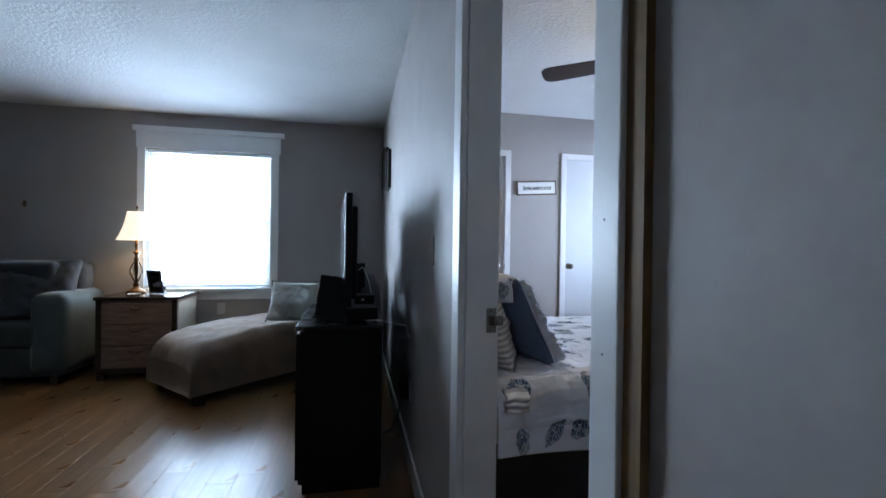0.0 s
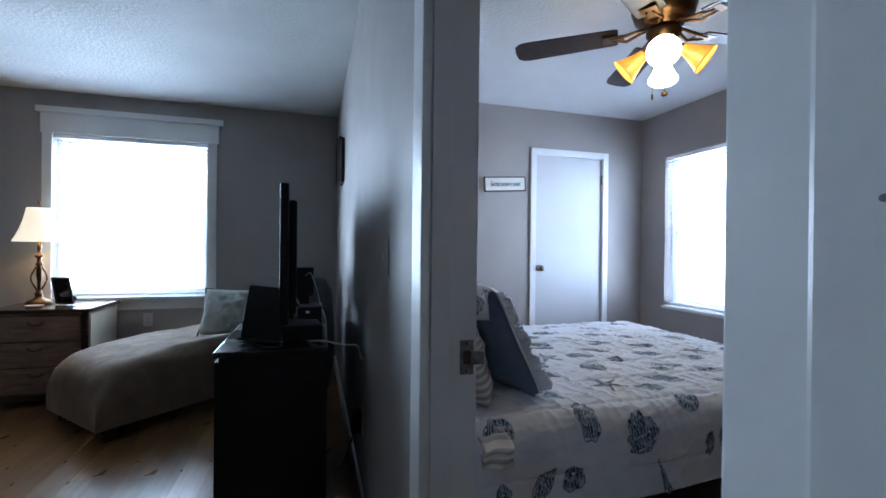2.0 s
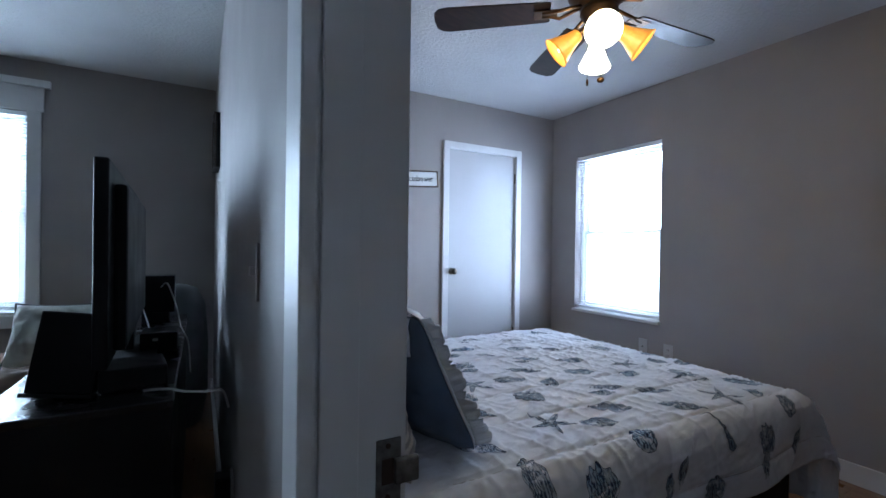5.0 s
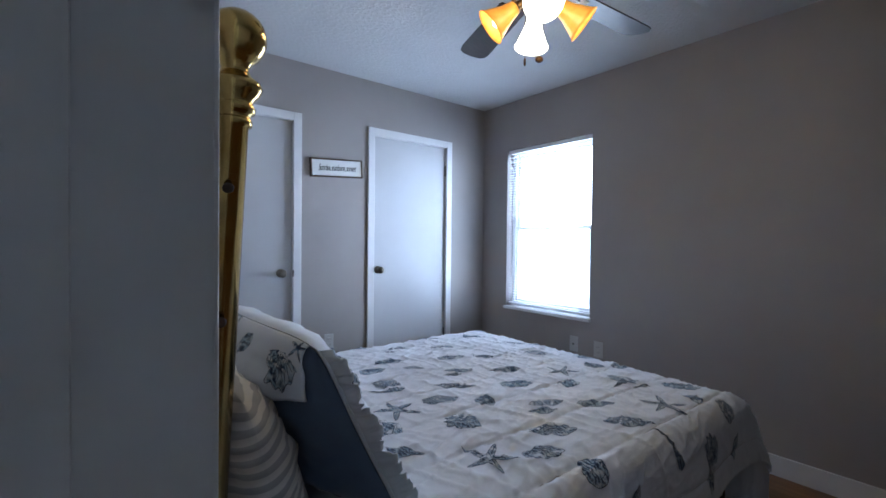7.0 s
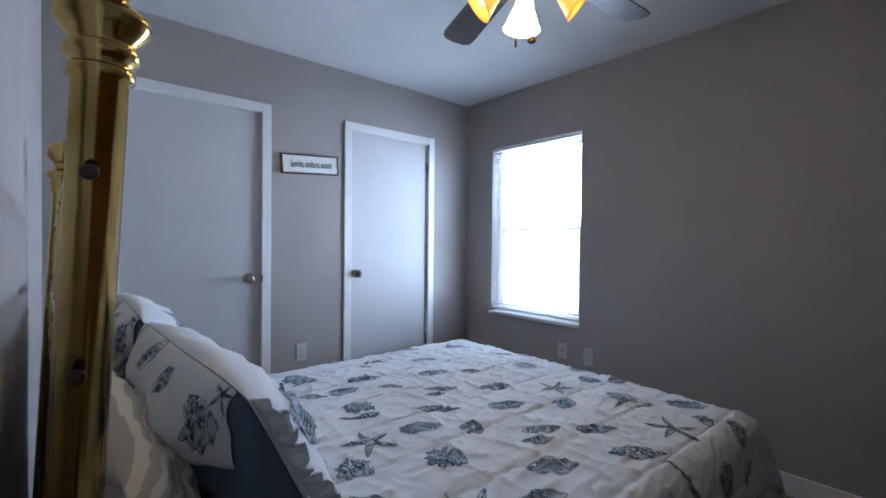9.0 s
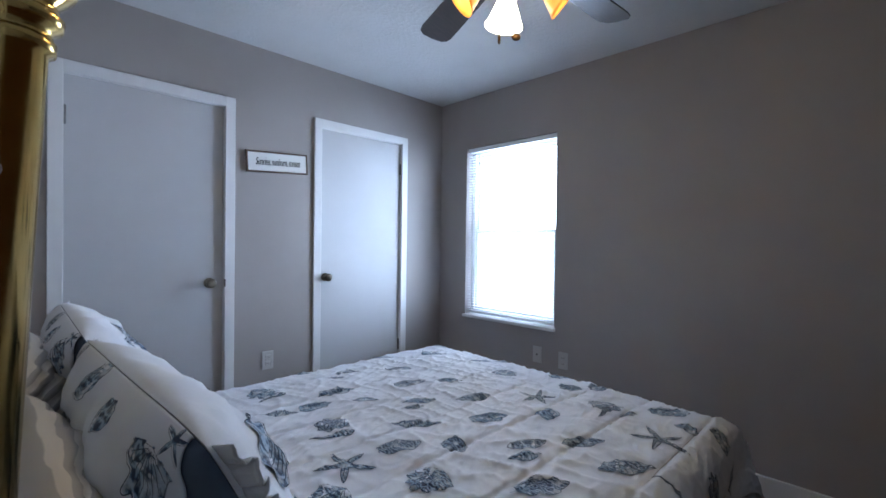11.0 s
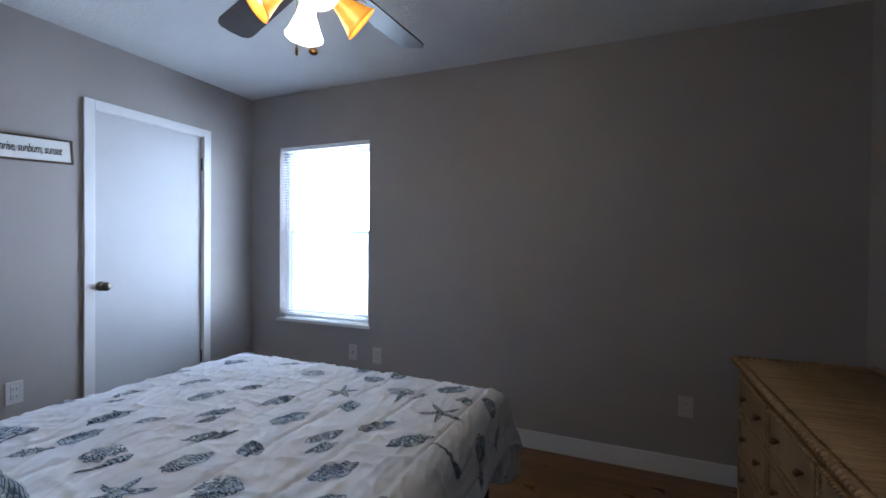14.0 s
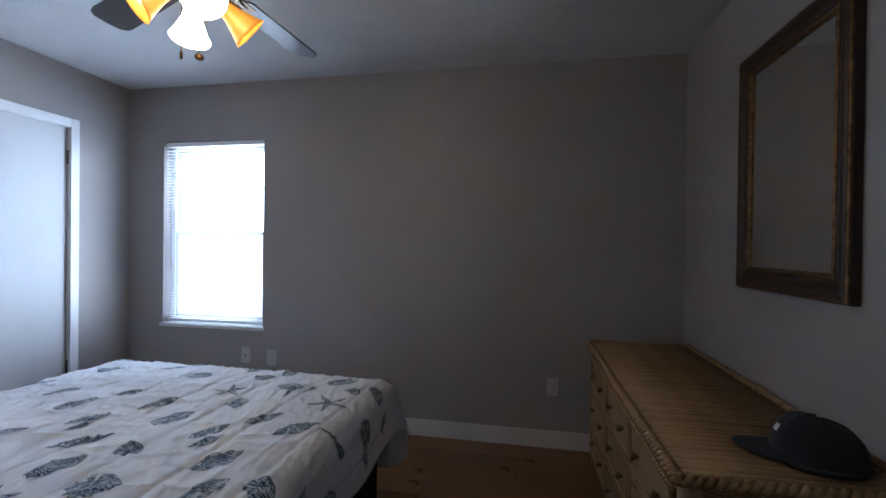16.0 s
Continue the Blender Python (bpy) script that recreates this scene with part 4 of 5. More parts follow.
# ---- bedroom: small wall things ----
def outlet(m, label, kind="duplex", name="wall_outlet", mat=None):
    """A cover plate; its back lies on the wall and it faces along -y before m."""
    o = thing(name, m, label, "wall plate", "wall plates")
    part("plate", boxes((-0.036, 0.036, -0.006, 0.0, -0.058, 0.058), bevel=0.003), mat or M_PLATE, o)
    if kind == "duplex":
        for z in (0.020, -0.020):
            r = part("receptacle", boxes((-0.0165, 0.0165, -0.0085, -0.005, z - 0.0145, z + 0.0145), bevel=0.003), M_PLATE, o)
            part("slot", boxes((-0.008, -0.0055, -0.0092, -0.008, z - 0.005, z + 0.005), (0.0055, 0.008, -0.0092, -0.008, z - 0.005, z + 0.005)), M_DARKHOLE, r)
    elif kind == "switch":
        part("toggle", boxes((-0.005, 0.005, -0.016, -0.005, -0.009, 0.010), bevel=0.002), M_PLATE, o)
    else:
        bm = bmesh.new()
        lathe(bm, [(0.007, 0.004), (0.007, 0.010), (0.0045, 0.011), (0.0045, 0.017)], pose(0, 0, 0, 90), 12)
        part("cable_jack", bm, M_STEEL, o)
    return o


outlet(pose(EX, 9.185, 0.462, 0, 0, -90), "white cable jack plate on the grey wall under the window", "coax")
outlet(pose(EX, 8.978, 0.456, 0, 0, -90), "white outlet plate on the grey wall under the window")
outlet(pose(EX, 7.010, 0.388, 0, 0, -90), "white outlet plate low on the grey wall by the dresser")
outlet(pose(3.523, NY, 0.489), "white outlet plate between the two closed doors")

sign = thing("wooden_sign", pose(3.575, NY, 1.750, 0, -3.5), "white wooden sign with black script and dark rustic edge", "sign")
part("board", boxes((-0.190, 0.190, -0.016, -0.002, -0.056, 0.056), bevel=0.002), M_SIGN, sign)
part("edge", boxes((-0.200, 0.200, -0.020, -0.001, 0.056, 0.066), (-0.200, 0.200, -0.020, -0.001, -0.066, -0.056), (-0.200, -0.190, -0.020, -0.001, -0.056, 0.056), (0.190, 0.200, -0.020, -0.001, -0.056, 0.056), bevel=0.002), M_SIGNWOOD, sign)


def text(body, size, m, parent, material, shear=0.25):
    cu = bpy.data.curves.new("text", "FONT")
    cu.body, cu.size, cu.shear, cu.extrude, cu.offset = body, size, shear, 0.0004, 0.0002
    cu.align_x, cu.align_y, cu.space_character = "CENTER", "CENTER", 0.92
    tmp = new("text", cu)
    bpy.context.view_layer.update()
    me = bpy.data.meshes.new_from_object(tmp.evaluated_get(bpy.context.evaluated_depsgraph_get()))
    bpy.data.objects.remove(tmp)
    me.materials.clear()
    me.materials.append(material)
    ob = new("lettering", me)
    ob.parent, ob.matrix_basis = parent, m
    return ob


text("Sunrise, sunburn, sunset", 0.040, pose(0, -0.0168, 0.0, 90) @ Matrix.Diagonal((0.82, 1.6, 1, 1)), sign, M_INK, 0.35)


# ---- bedroom: mirror, dresser, cap ----
mirror = thing("wall_mirror", pose(3.978, SY, 1.600), "wall mirror in a broad dark wood and gilt frame", "mirror")
W2, H2, F = 0.338, 0.484, 0.088
part("glass", boxes((-W2 + F - 0.01, W2 - F + 0.01, 0.012, 0.016, -H2 + F - 0.01, H2 - F + 0.01)), M_MIRROR, mirror)
part("backing", boxes((-W2 + 0.02, W2 - 0.02, 0.002, 0.011, -H2 + 0.02, H2 - 0.02)), M_PLASTIC, mirror)


def moulding(w, h, prof):
    """A mitred frame round a w by h half-size; profile of (inset, proud)."""
    bm = bmesh.new()
    rings = [[bm.verts.new((sx * (w - i), d, sz * (h - i))) for sx, sz in ((-1, -1), (1, -1), (1, 1), (-1, 1))] for i, d in prof]
    for a, b in zip(rings, rings[1:]):
        for k in range(4):
            bm.faces.new((a[k], a[(k + 1) % 4], b[(k + 1) % 4], b[k]))
    return bm


part("frame", moulding(W2, H2, [(0.0, 0.003), (0.0, 0.026), (0.006, 0.034), (0.020, 0.040), (0.034, 0.038), (0.046, 0.028), (0.060, 0.022), (0.070, 0.024)]), M_FRAME, mirror)
part("gilt_edge", moulding(W2 - 0.070, H2 - 0.070, [(0.0, 0.016), (0.0, 0.026), (0.006, 0.030), (0.012, 0.028), (0.018, 0.020), (0.018, 0.014)]), M_GILT, mirror)
part("gilt_outer_bead", moulding(W2 - 0.002, H2 - 0.002, [(0.0, 0.024), (0.0, 0.033), (0.005, 0.0365), (0.010, 0.036)]), M_GILT, mirror)

DX0, DX1, DY_B, DY_F, DTOPZ = 3.365, 4.925, SY + 0.018, 6.812, 0.718
dresser = thing("dresser", pose(0, 0, 0), "tan woven rattan dresser with brown knobs against the wall", "dresser")
part("body", boxes((DX0 + 0.03, DX1 - 0.03, DY_B + 0.01, DY_F - 0.03, 0.06, DTOPZ - 0.025), bevel=0.006), M_RATTAN, dresser)
for x in (DX0 + 0.045, DX1 - 0.045):
    for y in (DY_B + 0.035, DY_F - 0.045):
        bm = bmesh.new()
        lathe(bm, [(0.026, 0.0), (0.030, 0.02), (0.030, DTOPZ - 0.03)], pose(x, y, 0), 14)
        part("corner_post", bm, M_REED, dresser)
part("top_board", boxes((DX0 + 0.008, DX1 - 0.008, DY_B, DY_F - 0.006, DTOPZ - 0.026, DTOPZ - 0.008), bevel=0.004), M_RATTAN, dresser)


def rope(bm, a, b, r, pitch):
    """Two strands twisted round each other from a to b."""
    a, b = Vector(a), Vector(b)
    d = (b - a).normalized()
    s = d.cross(Vector((0, 0, 1)))
    s = (s if s.length > 0.1 else Vector((1, 0, 0))).normalized()
    u = s.cross(d)
    n = max(6, int((b - a).length / pitch * 8))
    for ph in (0, math.pi):
        tube(bm, [a.lerp(b, i / n) + 0.55 * r * (s * math.cos(ph + i * math.pi / 4) + u * math.sin(ph + i * math.pi / 4)) for i in range(n + 1)], r * 0.62, 5)


for a, b in (((DX0, DY_F, DTOPZ - 0.012), (DX1, DY_F, DTOPZ - 0.012)), ((DX0, DY_B, DTOPZ - 0.012), (DX0, DY_F, DTOPZ - 0.012)), ((DX1, DY_B, DTOPZ - 0.012), (DX1, DY_F, DTOPZ - 0.012)), ((DX0, DY_B + 0.008, DTOPZ - 0.004), (DX1, DY_B + 0.008, DTOPZ - 0.004))):
    bm = bmesh.new()
    rope(bm, a, b, 0.016, 0.05)
    part("rope_edge", bm, M_REED, dresser, "twisted cane edging")
bm = bmesh.new()
tube(bm, [(0, DY_B + 0.022, 0), (0, DY_F - 0.016, 0)], 0.0135, 8)
reed = mesh_of("reed", bm, M_REED)
n = int((DX1 - DX0 - 0.05) / 0.0295)
for i in range(n):
    ob = new("reed", reed)
    ob.parent, ob.location = dresser, (DX0 + 0.03 + i * 0.0295, 0, DTOPZ - 0.011 + 0.0012 * math.sin(i * 2.7))
cols = 3
cw = (DX1 - DX0 - 0.14) / cols
for c in range(cols):
    for r in range(3):
        x0 = DX0 + 0.07 + c * cw
        z0 = 0.095 + r * 0.188
        d = part("drawer", boxes((x0 + 0.012, x0 + cw - 0.012, DY_F - 0.032, DY_F - 0.012, z0 + 0.008, z0 + 0.172), bevel=0.004), M_RATTAN, dresser)
        bm = bmesh.new()
        y = DY_F - 0.012
        for p, q in (((x0 + 0.016, y, z0 + 0.012), (x0 + cw - 0.016, y, z0 + 0.012)), ((x0 + 0.016, y, z0 + 0.168), (x0 + cw - 0.016, y, z0 + 0.168)), ((x0 + 0.016, y, z0 + 0.012), (x0 + 0.016, y, z0 + 0.168)), ((x0 + cw - 0.016, y, z0 + 0.012), (x0 + cw - 0.016, y, z0 + 0.168))):
            rope(bm, p, q, 0.009, 0.035)
        part("rope_trim", bm, M_REED, d)
        for kx in (0.25, 0.75):
            bm = bmesh.new()
            lathe(bm, [(0.007, 0.0), (0.006, 0.008), (0.012, 0.014), (0.0145, 0.020), (0.011, 0.027), (0.003, 0.030)], pose(x0 + cw * kx, DY_F - 0.014, z0 + 0.09, -90), 16)
            part("knob", bm, M_KNOBWOOD, d, "round brown wooden knob")

cap = thing("baseball_cap", pose(3.515, 6.43, DTOPZ + 0.003, 0, 0, -20), "dark navy baseball cap with a small white emblem, on the dresser", "cap")
bm = bmesh.new()


def crown(u, v):
    a, b = 2 * math.pi * u, v * math.pi / 2
    r = 0.092 * math.cos(b) ** 0.72
    slump = 1 + 0.05 * math.sin(2 * a) + 0.03 * math.sin(3 * a + 1)
    front = 0.010 * max(0, math.sin(a)) * math.sin(b)
    return Vector((r * math.cos(a) * slump, r * math.sin(a) * 1.12 * slump, 0.112 * math.sin(b) ** 0.9 + front + 0.007 * noise.noise(Vector((2.2 * math.cos(a), 2.2 * math.sin(a), 2 * v))) + 0.003 * math.cos(6 * a) * math.cos(b)))


grid(bm, 48, 14, crown)
bmesh.ops.remove_doubles(bm, verts=bm.verts, dist=0.0008)
crown_ob = part("crown", bm, M_CAP, cap)
bm = bmesh.new()
grid(bm, 20, 8, lambda u, v: Vector(((0.088 + 0.004 * v) * math.sin((u - 0.5) * 2.5) * (1 - 0.12 * v * v), 0.095 * math.cos((u - 0.5) * 2.5) + (0.088 * v) * math.cos((u - 0.5) * 2.3) ** 0.6, 0.014 + 0.010 * math.cos((u - 0.5) * 3.0) - 0.008 * v)))
bb = part("brim", bm, M_CAP, cap)
so = bb.modifiers.new("thickness", "SOLIDIFY")
so.thickness = 0.004
bm = bmesh.new()
tube(bm, [(0.096 * math.cos(a), 0.106 * math.sin(a), 0.008) for a in np.linspace(0, 2 * math.pi, 40)], 0.006, 6)
part("sweatband", bm, M_CAP, cap)
bm = bmesh.new()
lathe(bm, [(0.008, 0), (0.008, 0.003), (0.004, 0.006)], pose(0, 0, 0.110), 12)
part("button", bm, M_CAP, cap)
bm = bmesh.new()
vs = grid(bm, 6, 6, lambda u, v: crown(0.27 + 0.04 * u, 0.36 + 0.12 * v) * 1.018 + Vector((0, 0.001, 0)))
part("emblem", bm, M_PATCH, cap, "small white stitched emblem")


# ---- living room ----
cabinet = thing("tv_cabinet", pose(0, 0, 0), "long black cabinet against the wall carrying a television", "cabinet")
CX0, CX1, CY0, CY1, CT = 1.605, 2.005, 8.375, 9.98, 0.79
part("body", boxes((CX0 + 0.012, CX1 - 0.004, CY0 + 0.012, CY1 - 0.012, 0.05, CT - 0.022), bevel=0.003), M_BLACK, cabinet)
part("top", boxes((CX0 - 0.006, CX1, CY0, CY1, CT - 0.022, CT), bevel=0.004), M_TOP, cabinet)
part("plinth", boxes((CX0 + 0.03, CX1 - 0.01, CY0 + 0.02, CY1 - 0.02, 0, 0.05)), M_BLACK, cabinet)
for i in range(3):
    y = CY0 + 0.025 + i * 0.519
    d = part("door", boxes((CX0 - 0.004, CX0 + 0.012, y, y + 0.510, 0.065, CT - 0.04), bevel=0.003), M_BLACK, cabinet)
    bm = bmesh.new()
    lathe(bm, [(0.006, 0), (0.006, 0.012), (0.012, 0.018), (0.012, 0.024), (0.003, 0.028)], pose(CX0 - 0.003, y + 0.45, 0.45, 0, -90), 12)
    part("knob", bm, M_STEEL, d)

tv = thing("television", pose(1.812, 9.07, CT, 0, 0, 2.6), "flat black television seen edge-on, standing on the cabinet", "television")
part("panel", boxes((-0.022, 0.012, -0.61, 0.61, 0.075, 0.640), bevel=0.006), M_PLASTIC, tv)
part("screen", boxes((-0.0235, -0.0215, -0.595, 0.595, 0.095, 0.625)), M_SCREEN, tv)
part("back_cover", boxes((0.010, 0.045, -0.50, 0.50, 0.10, 0.585), bevel=0.014), M_PLASTIC, tv)
part("neck", boxes((-0.005, 0.035, -0.06, 0.06, 0.012, 0.14), bevel=0.006), M_PLASTIC, tv)
part("foot", boxes((-0.10, 0.11, -0.24, 0.24, 0.0, 0.014), bevel=0.005), M_PLASTIC, tv)

dev = thing("set_top_box", pose(1.745, 8.52, CT), "black slanted media box on the cabinet's end", "electronics")
part("case", boxes((-0.075, 0.075, -0.018, 0.018, 0.0, 0.215), bevel=0.006, ), M_PLASTIC, dev)
dev.rotation_euler = (radians(-10), radians(6), radians(-12))
dev.location.z = CT + 0.010
part("foot", boxes((-0.08, 0.08, -0.03, 0.06, -0.006, 0.004), bevel=0.002), M_PLASTIC, dev)
router = thing("router", pose(1.90, 8.58, CT, 0, 0, 8), "low black router on the cabinet", "electronics")
part("case", boxes((-0.085, 0.075, -0.08, 0.08, 0.004, 0.065), bevel=0.008), M_PLASTIC, router)
part("foot", boxes((-0.07, -0.05, -0.06, 0.06, 0, 0.005)), M_PLASTIC, router)
part("foot", boxes((0.05, 0.07, -0.06, 0.06, 0, 0.005)), M_PLASTIC, router)
pc = thing("speaker_box", pose(1.865, 9.75, CT), "black box speaker with a white cable on the cabinet", "electronics")
part("case", boxes((-0.085, 0.085, -0.05, 0.05, 0.055, 0.245), bevel=0.004), M_PLASTIC, pc)
part("foot", boxes((-0.06, 0.06, -0.045, 0.045, 0.0, 0.057), bevel=0.004), M_PLASTIC, pc)
part("label_strip", boxes((-0.082, -0.072, -0.0525, -0.0495, 0.16, 0.19)), M_CABLE, pc)
hub = thing("network_hub", pose(1.90, 9.05, CT), "small black network hub with a white light on the cabinet", "electronics")
part("case", boxes((-0.03, 0.09, -0.07, 0.07, 0.0, 0.075), bevel=0.005), M_PLASTIC, hub)
part("label_strip", boxes((0.01, 0.028, -0.0725, -0.0695, 0.045, 0.055)), M_CABLE, hub)


def cable(name, pts, r, material, label):
    """A sagging wire through points, smoothed."""
    cu = [Vector(p) for p in pts]
    fine = []
    for i in range(len(cu) - 1):
        p0, p1, p2, p3 = cu[max(i - 1, 0)], cu[i], cu[i + 1], cu[min(i + 2, len(cu) - 1)]
        for k in range(8):
            t = k / 8
            fine.append(0.5 * (2 * p1 + (p2 - p0) * t + (2 * p0 - 5 * p1 + 4 * p2 - p3) * t * t + (3 * p1 - p0 - 3 * p2 + p3) * t ** 3))
    fine.append(cu[-1])
    bm = bmesh.new()
    tube(bm, fine, r, 6)
    return tagged(part(name, bm, material), label, "cable")


cable("cable", [(1.93, 8.48, CT + 0.004), (1.99, 8.44, CT + 0.012), (2.03, 8.43, CT + 0.002), (2.08, 8.46, 0.775), (2.125, 8.50, 0.76), (2.145, 8.52, 0.70)], 0.0035, M_CABLE, "white cable running over the cabinet's edge to the wall")
cable("cable", [(1.90, 9.56, CT + 0.20), (1.93, 9.47, CT + 0.22), (1.97, 9.40, CT + 0.12), (1.99, 9.38, CT + 0.03), (2.02, 9.38, 0.74), (2.03, 9.39, 0.60)], 0.003, M_CABLE, "thin white cable looping down behind the cabinet")
cable("cable", [(1.82, 9.55, CT + 0.12), (1.86, 9.40, CT + 0.05), (1.90, 9.13, CT + 0.03), (1.93, 9.09, CT + 0.03)], 0.003, M_CABLE, "thin white cable between the boxes on the cabinet")
cable("cable", [(2.125, 8.60, 0.36), (2.10, 8.56, 0.30), (2.08, 8.60, 0.22), (2.07, 8.75, 0.12), (2.05, 9.0, 0.006)], 0.004, M_PLASTIC, "black power cable hanging from the wall outlet")
outlet(pose(WX0, 8.60, 0.40, 0, 0, -90) @ pose(0, 0, 0), "white outlet plate behind the black cabinet")
plug = thing("power_adapter", pose(WX0 - 0.009, 8.60, 0.405), "black power adapter plugged into the wall outlet", "adapter")
part("case", boxes((-0.045, 0.0, -0.03, 0.03, -0.05, 0.05), bevel=0.006), M_PLASTIC, plug)
outlet(pose(WX0, 7.978, 1.15, 0, 0, -90), "grey-painted light switch plate beside the doorway", "switch", "light_switch", M_WALL)
outlet(pose(0.56, LN, 0.52), "white outlet plate under the living room window")

for i, (y, z, h) in enumerate(((10.085, 1.83, 0.33), (10.36, 1.89, 0.36), (10.64, 1.93, 0.38))):
    a = thing("wall_plaque", pose(WX0, y, z), "dark wall plaque hung in a row of three", "wall art", "plaques on the wall")
    part("panel", boxes((-0.022, -0.002, -0.12, 0.12, -h / 2, h / 2), bevel=0.004), M_PLASTIC, a)
    part("rim", boxes((-0.028, -0.020, -0.12, -0.105, -h / 2, h / 2), (-0.028, -0.020, 0.105, 0.12, -h / 2, h / 2), (-0.028, -0.020, -0.105, 0.105, h / 2 - 0.015, h / 2), (-0.028, -0.020, -0.105, 0.105, -h / 2, -h / 2 + 0.015), bevel=0.002), M_FRAME, a)

# chaise, set across the corner
chaise = thing("chaise_longue", pose(0.505, 9.87, 0, 0, 0, 42.8), "taupe suede chaise longue set across the room's corner", "chaise")
bm = bmesh.new()


def chaise_top(x):
    return 0.415 + 0.085 * math.sin(min(1, max(0, x / 0.60)) * math.pi / 2) + 0.03 * max(0, x - 0.6)


def chaise_skin(u, v):
    """Cushion skin over the seat, from one floor edge across to the other."""
    x = 1.16 * u
    s = v * 2 - 1
    w, r = 0.36, 0.10
    top = chaise_top(x)
    if u < 0.13:
        top -= 0.13 * (1 - math.sqrt(max(0, 1 - (1 - u / 0.13) ** 2)))
    lo = 0.085
    a = abs(s)
    if a < 0.55:
        y, z = a / 0.55 * (w - r), top
    elif a < 0.72:
        q = (a - 0.55) / 0.17 * math.pi / 2
        y, z = w - r + r * math.sin(q), top - r * (1 - math.cos(q))
    else:
        q = (a - 0.72) / 0.28
        y, z = w, top - r + (lo - top + r) * q
    n = noise.noise(Vector((x * 5, s * 4, 2.2))) * 0.012 + noise.noise(Vector((x * 14, s * 16, 5.2))) * 0.005 + 0.010 * max(0.0, 1 - 5 * abs(noise.noise(Vector((x * 5 + s * 3, s * 5 - x * 2, 3.3))))) * (1 if abs(s) < 0.45 else 0)
    return Vector((x, math.copysign(y + n * 0.4, s), z + (n if a < 0.6 else 0)))


vs = grid(bm, 40, 48, chaise_skin)
bm.faces.new([vs[0][j] for j in range(49)])
bm.faces.new([vs[40][j] for j in range(48, -1, -1)])
part("seat", bm, M_SUEDE, chaise)
bm = bmesh.new()
box(bm, 1.07, 1.22, -0.33, 0.33, 0.10, 0.76, 0.09, seg=5)
for v in bm.verts:
    v.co.x += 0.16 * max(0, v.co.z - 0.4)
    v.co.z += 0.06 * math.cos(v.co.y * 4.2) - 0.03
for f in bm.faces:
    f.smooth = True
part("backrest", bm, M_SUEDE, chaise)
for x in (0.09, 1.06):
    for y in (-0.30, 0.30):
        part("leg", boxes((x - 0.035, x + 0.035, y - 0.035, y + 0.035, 0, 0.10), bevel=0.006), M_TABLETOP, chaise)

pl = thing("throw_pillow", pose(1.34, 10.13, 0.515, 0, -20, -105), "pale sage square throw pillow leaning on the chaise", "pillow")
part("front", cushion(0.42, 0.36, 0.15, 1, 7.1, 0.10), M_PILLOW, pl)
part("back", cushion(0.42, 0.36, 0.15, -1, 7.1, 0.10), M_PILLOW, pl)
bm = bmesh.new()
tube(bm, [(0, s * 0.21 * (1 - 0.10 * (1 - t * t)), 0.18 + t * 0.18) for s, t in [(-1, k / 10 - 1) for k in range(0, 21, 2)]] + [(0, -0.21 + 0.042 * k, 0.36 - 0.018 * math.sin(math.pi * k / 10)) for k in range(11)], 0.005, 6)
part("piping", bm, M_SOFADARK, pl)
bag = thing("floor_cushion", pose(1.95, 10.45, 0.0), "dark brown rounded cushion standing in the corner", "cushion")
bm = bmesh.new()
lathe(bm, [(0.02, 0.0), (0.14, 0.02), (0.17, 0.2), (0.17, 0.55), (0.15, 0.80), (0.10, 0.90), (0.02, 0.93)], Matrix.Diagonal((1.0, 1.6, 1, 1)), 24)
part("cushion_body", bm, M_SOFADARK, bag)

# end table and what stands on it
table = thing("end_table", pose(0, 0, 0), "brown three-drawer end table with a dark glossy top", "end table")
TX0, TX1, TY0, TY1, TT = -0.262, 0.378, 10.415, 10.96, 0.708
part("body", boxes((TX0 + 0.02, TX1 - 0.02, TY0 + 0.03, TY1 - 0.01, 0.09, TT - 0.028), bevel=0.004), M_TABLE, table)
part("top", boxes((TX0, TX1, TY0, TY1, TT - 0.028, TT), bevel=0.006), M_TABLETOP, table)
part("side_panel", boxes((TX1 - 0.021, TX1 - 0.012, TY0 + 0.06, TY1 - 0.04, 0.12, TT - 0.05), bevel=0.002), M_WICKERSIDE, table)
part("base", boxes((TX0 + 0.01, TX1 - 0.01, TY0 + 0.02, TY1 - 0.005, 0.055, 0.10), bevel=0.006), M_TABLETOP, table)
for x in (TX0 + 0.045, TX1 - 0.045):
    for y in (TY0 + 0.055, TY1 - 0.045):
        part("foot", boxes((x - 0.03, x + 0.03, y - 0.03, y + 0.03, 0, 0.06), bevel=0.006), M_TABLETOP, table)
for x in (TX0 + 0.012, TX1 - 0.05):
    part("stile", boxes((x, x + 0.038, TY0 + 0.014, TY0 + 0.032, 0.10, TT - 0.028), bevel=0.003), M_TABLETOP, table)
for i in range(3):
    z = 0.115 + i * 0.184
    d = part("drawer", boxes((TX0 + 0.055, TX1 - 0.055, TY0 + 0.012, TY0 + 0.031, z, z + 0.170), bevel=0.004), M_TABLE, table)
    bm = bmesh.new()
    tube(bm, [(0.058 + 0.045 * math.cos(a), TY0 + 0.004 - 0.006 * math.sin(a), z + 0.135 - 0.02 * math.sin(a)) for a in np.linspace(0, math.pi, 9)], 0.005, 6)
    part("pull", bm, M_ANTIQUE, d)

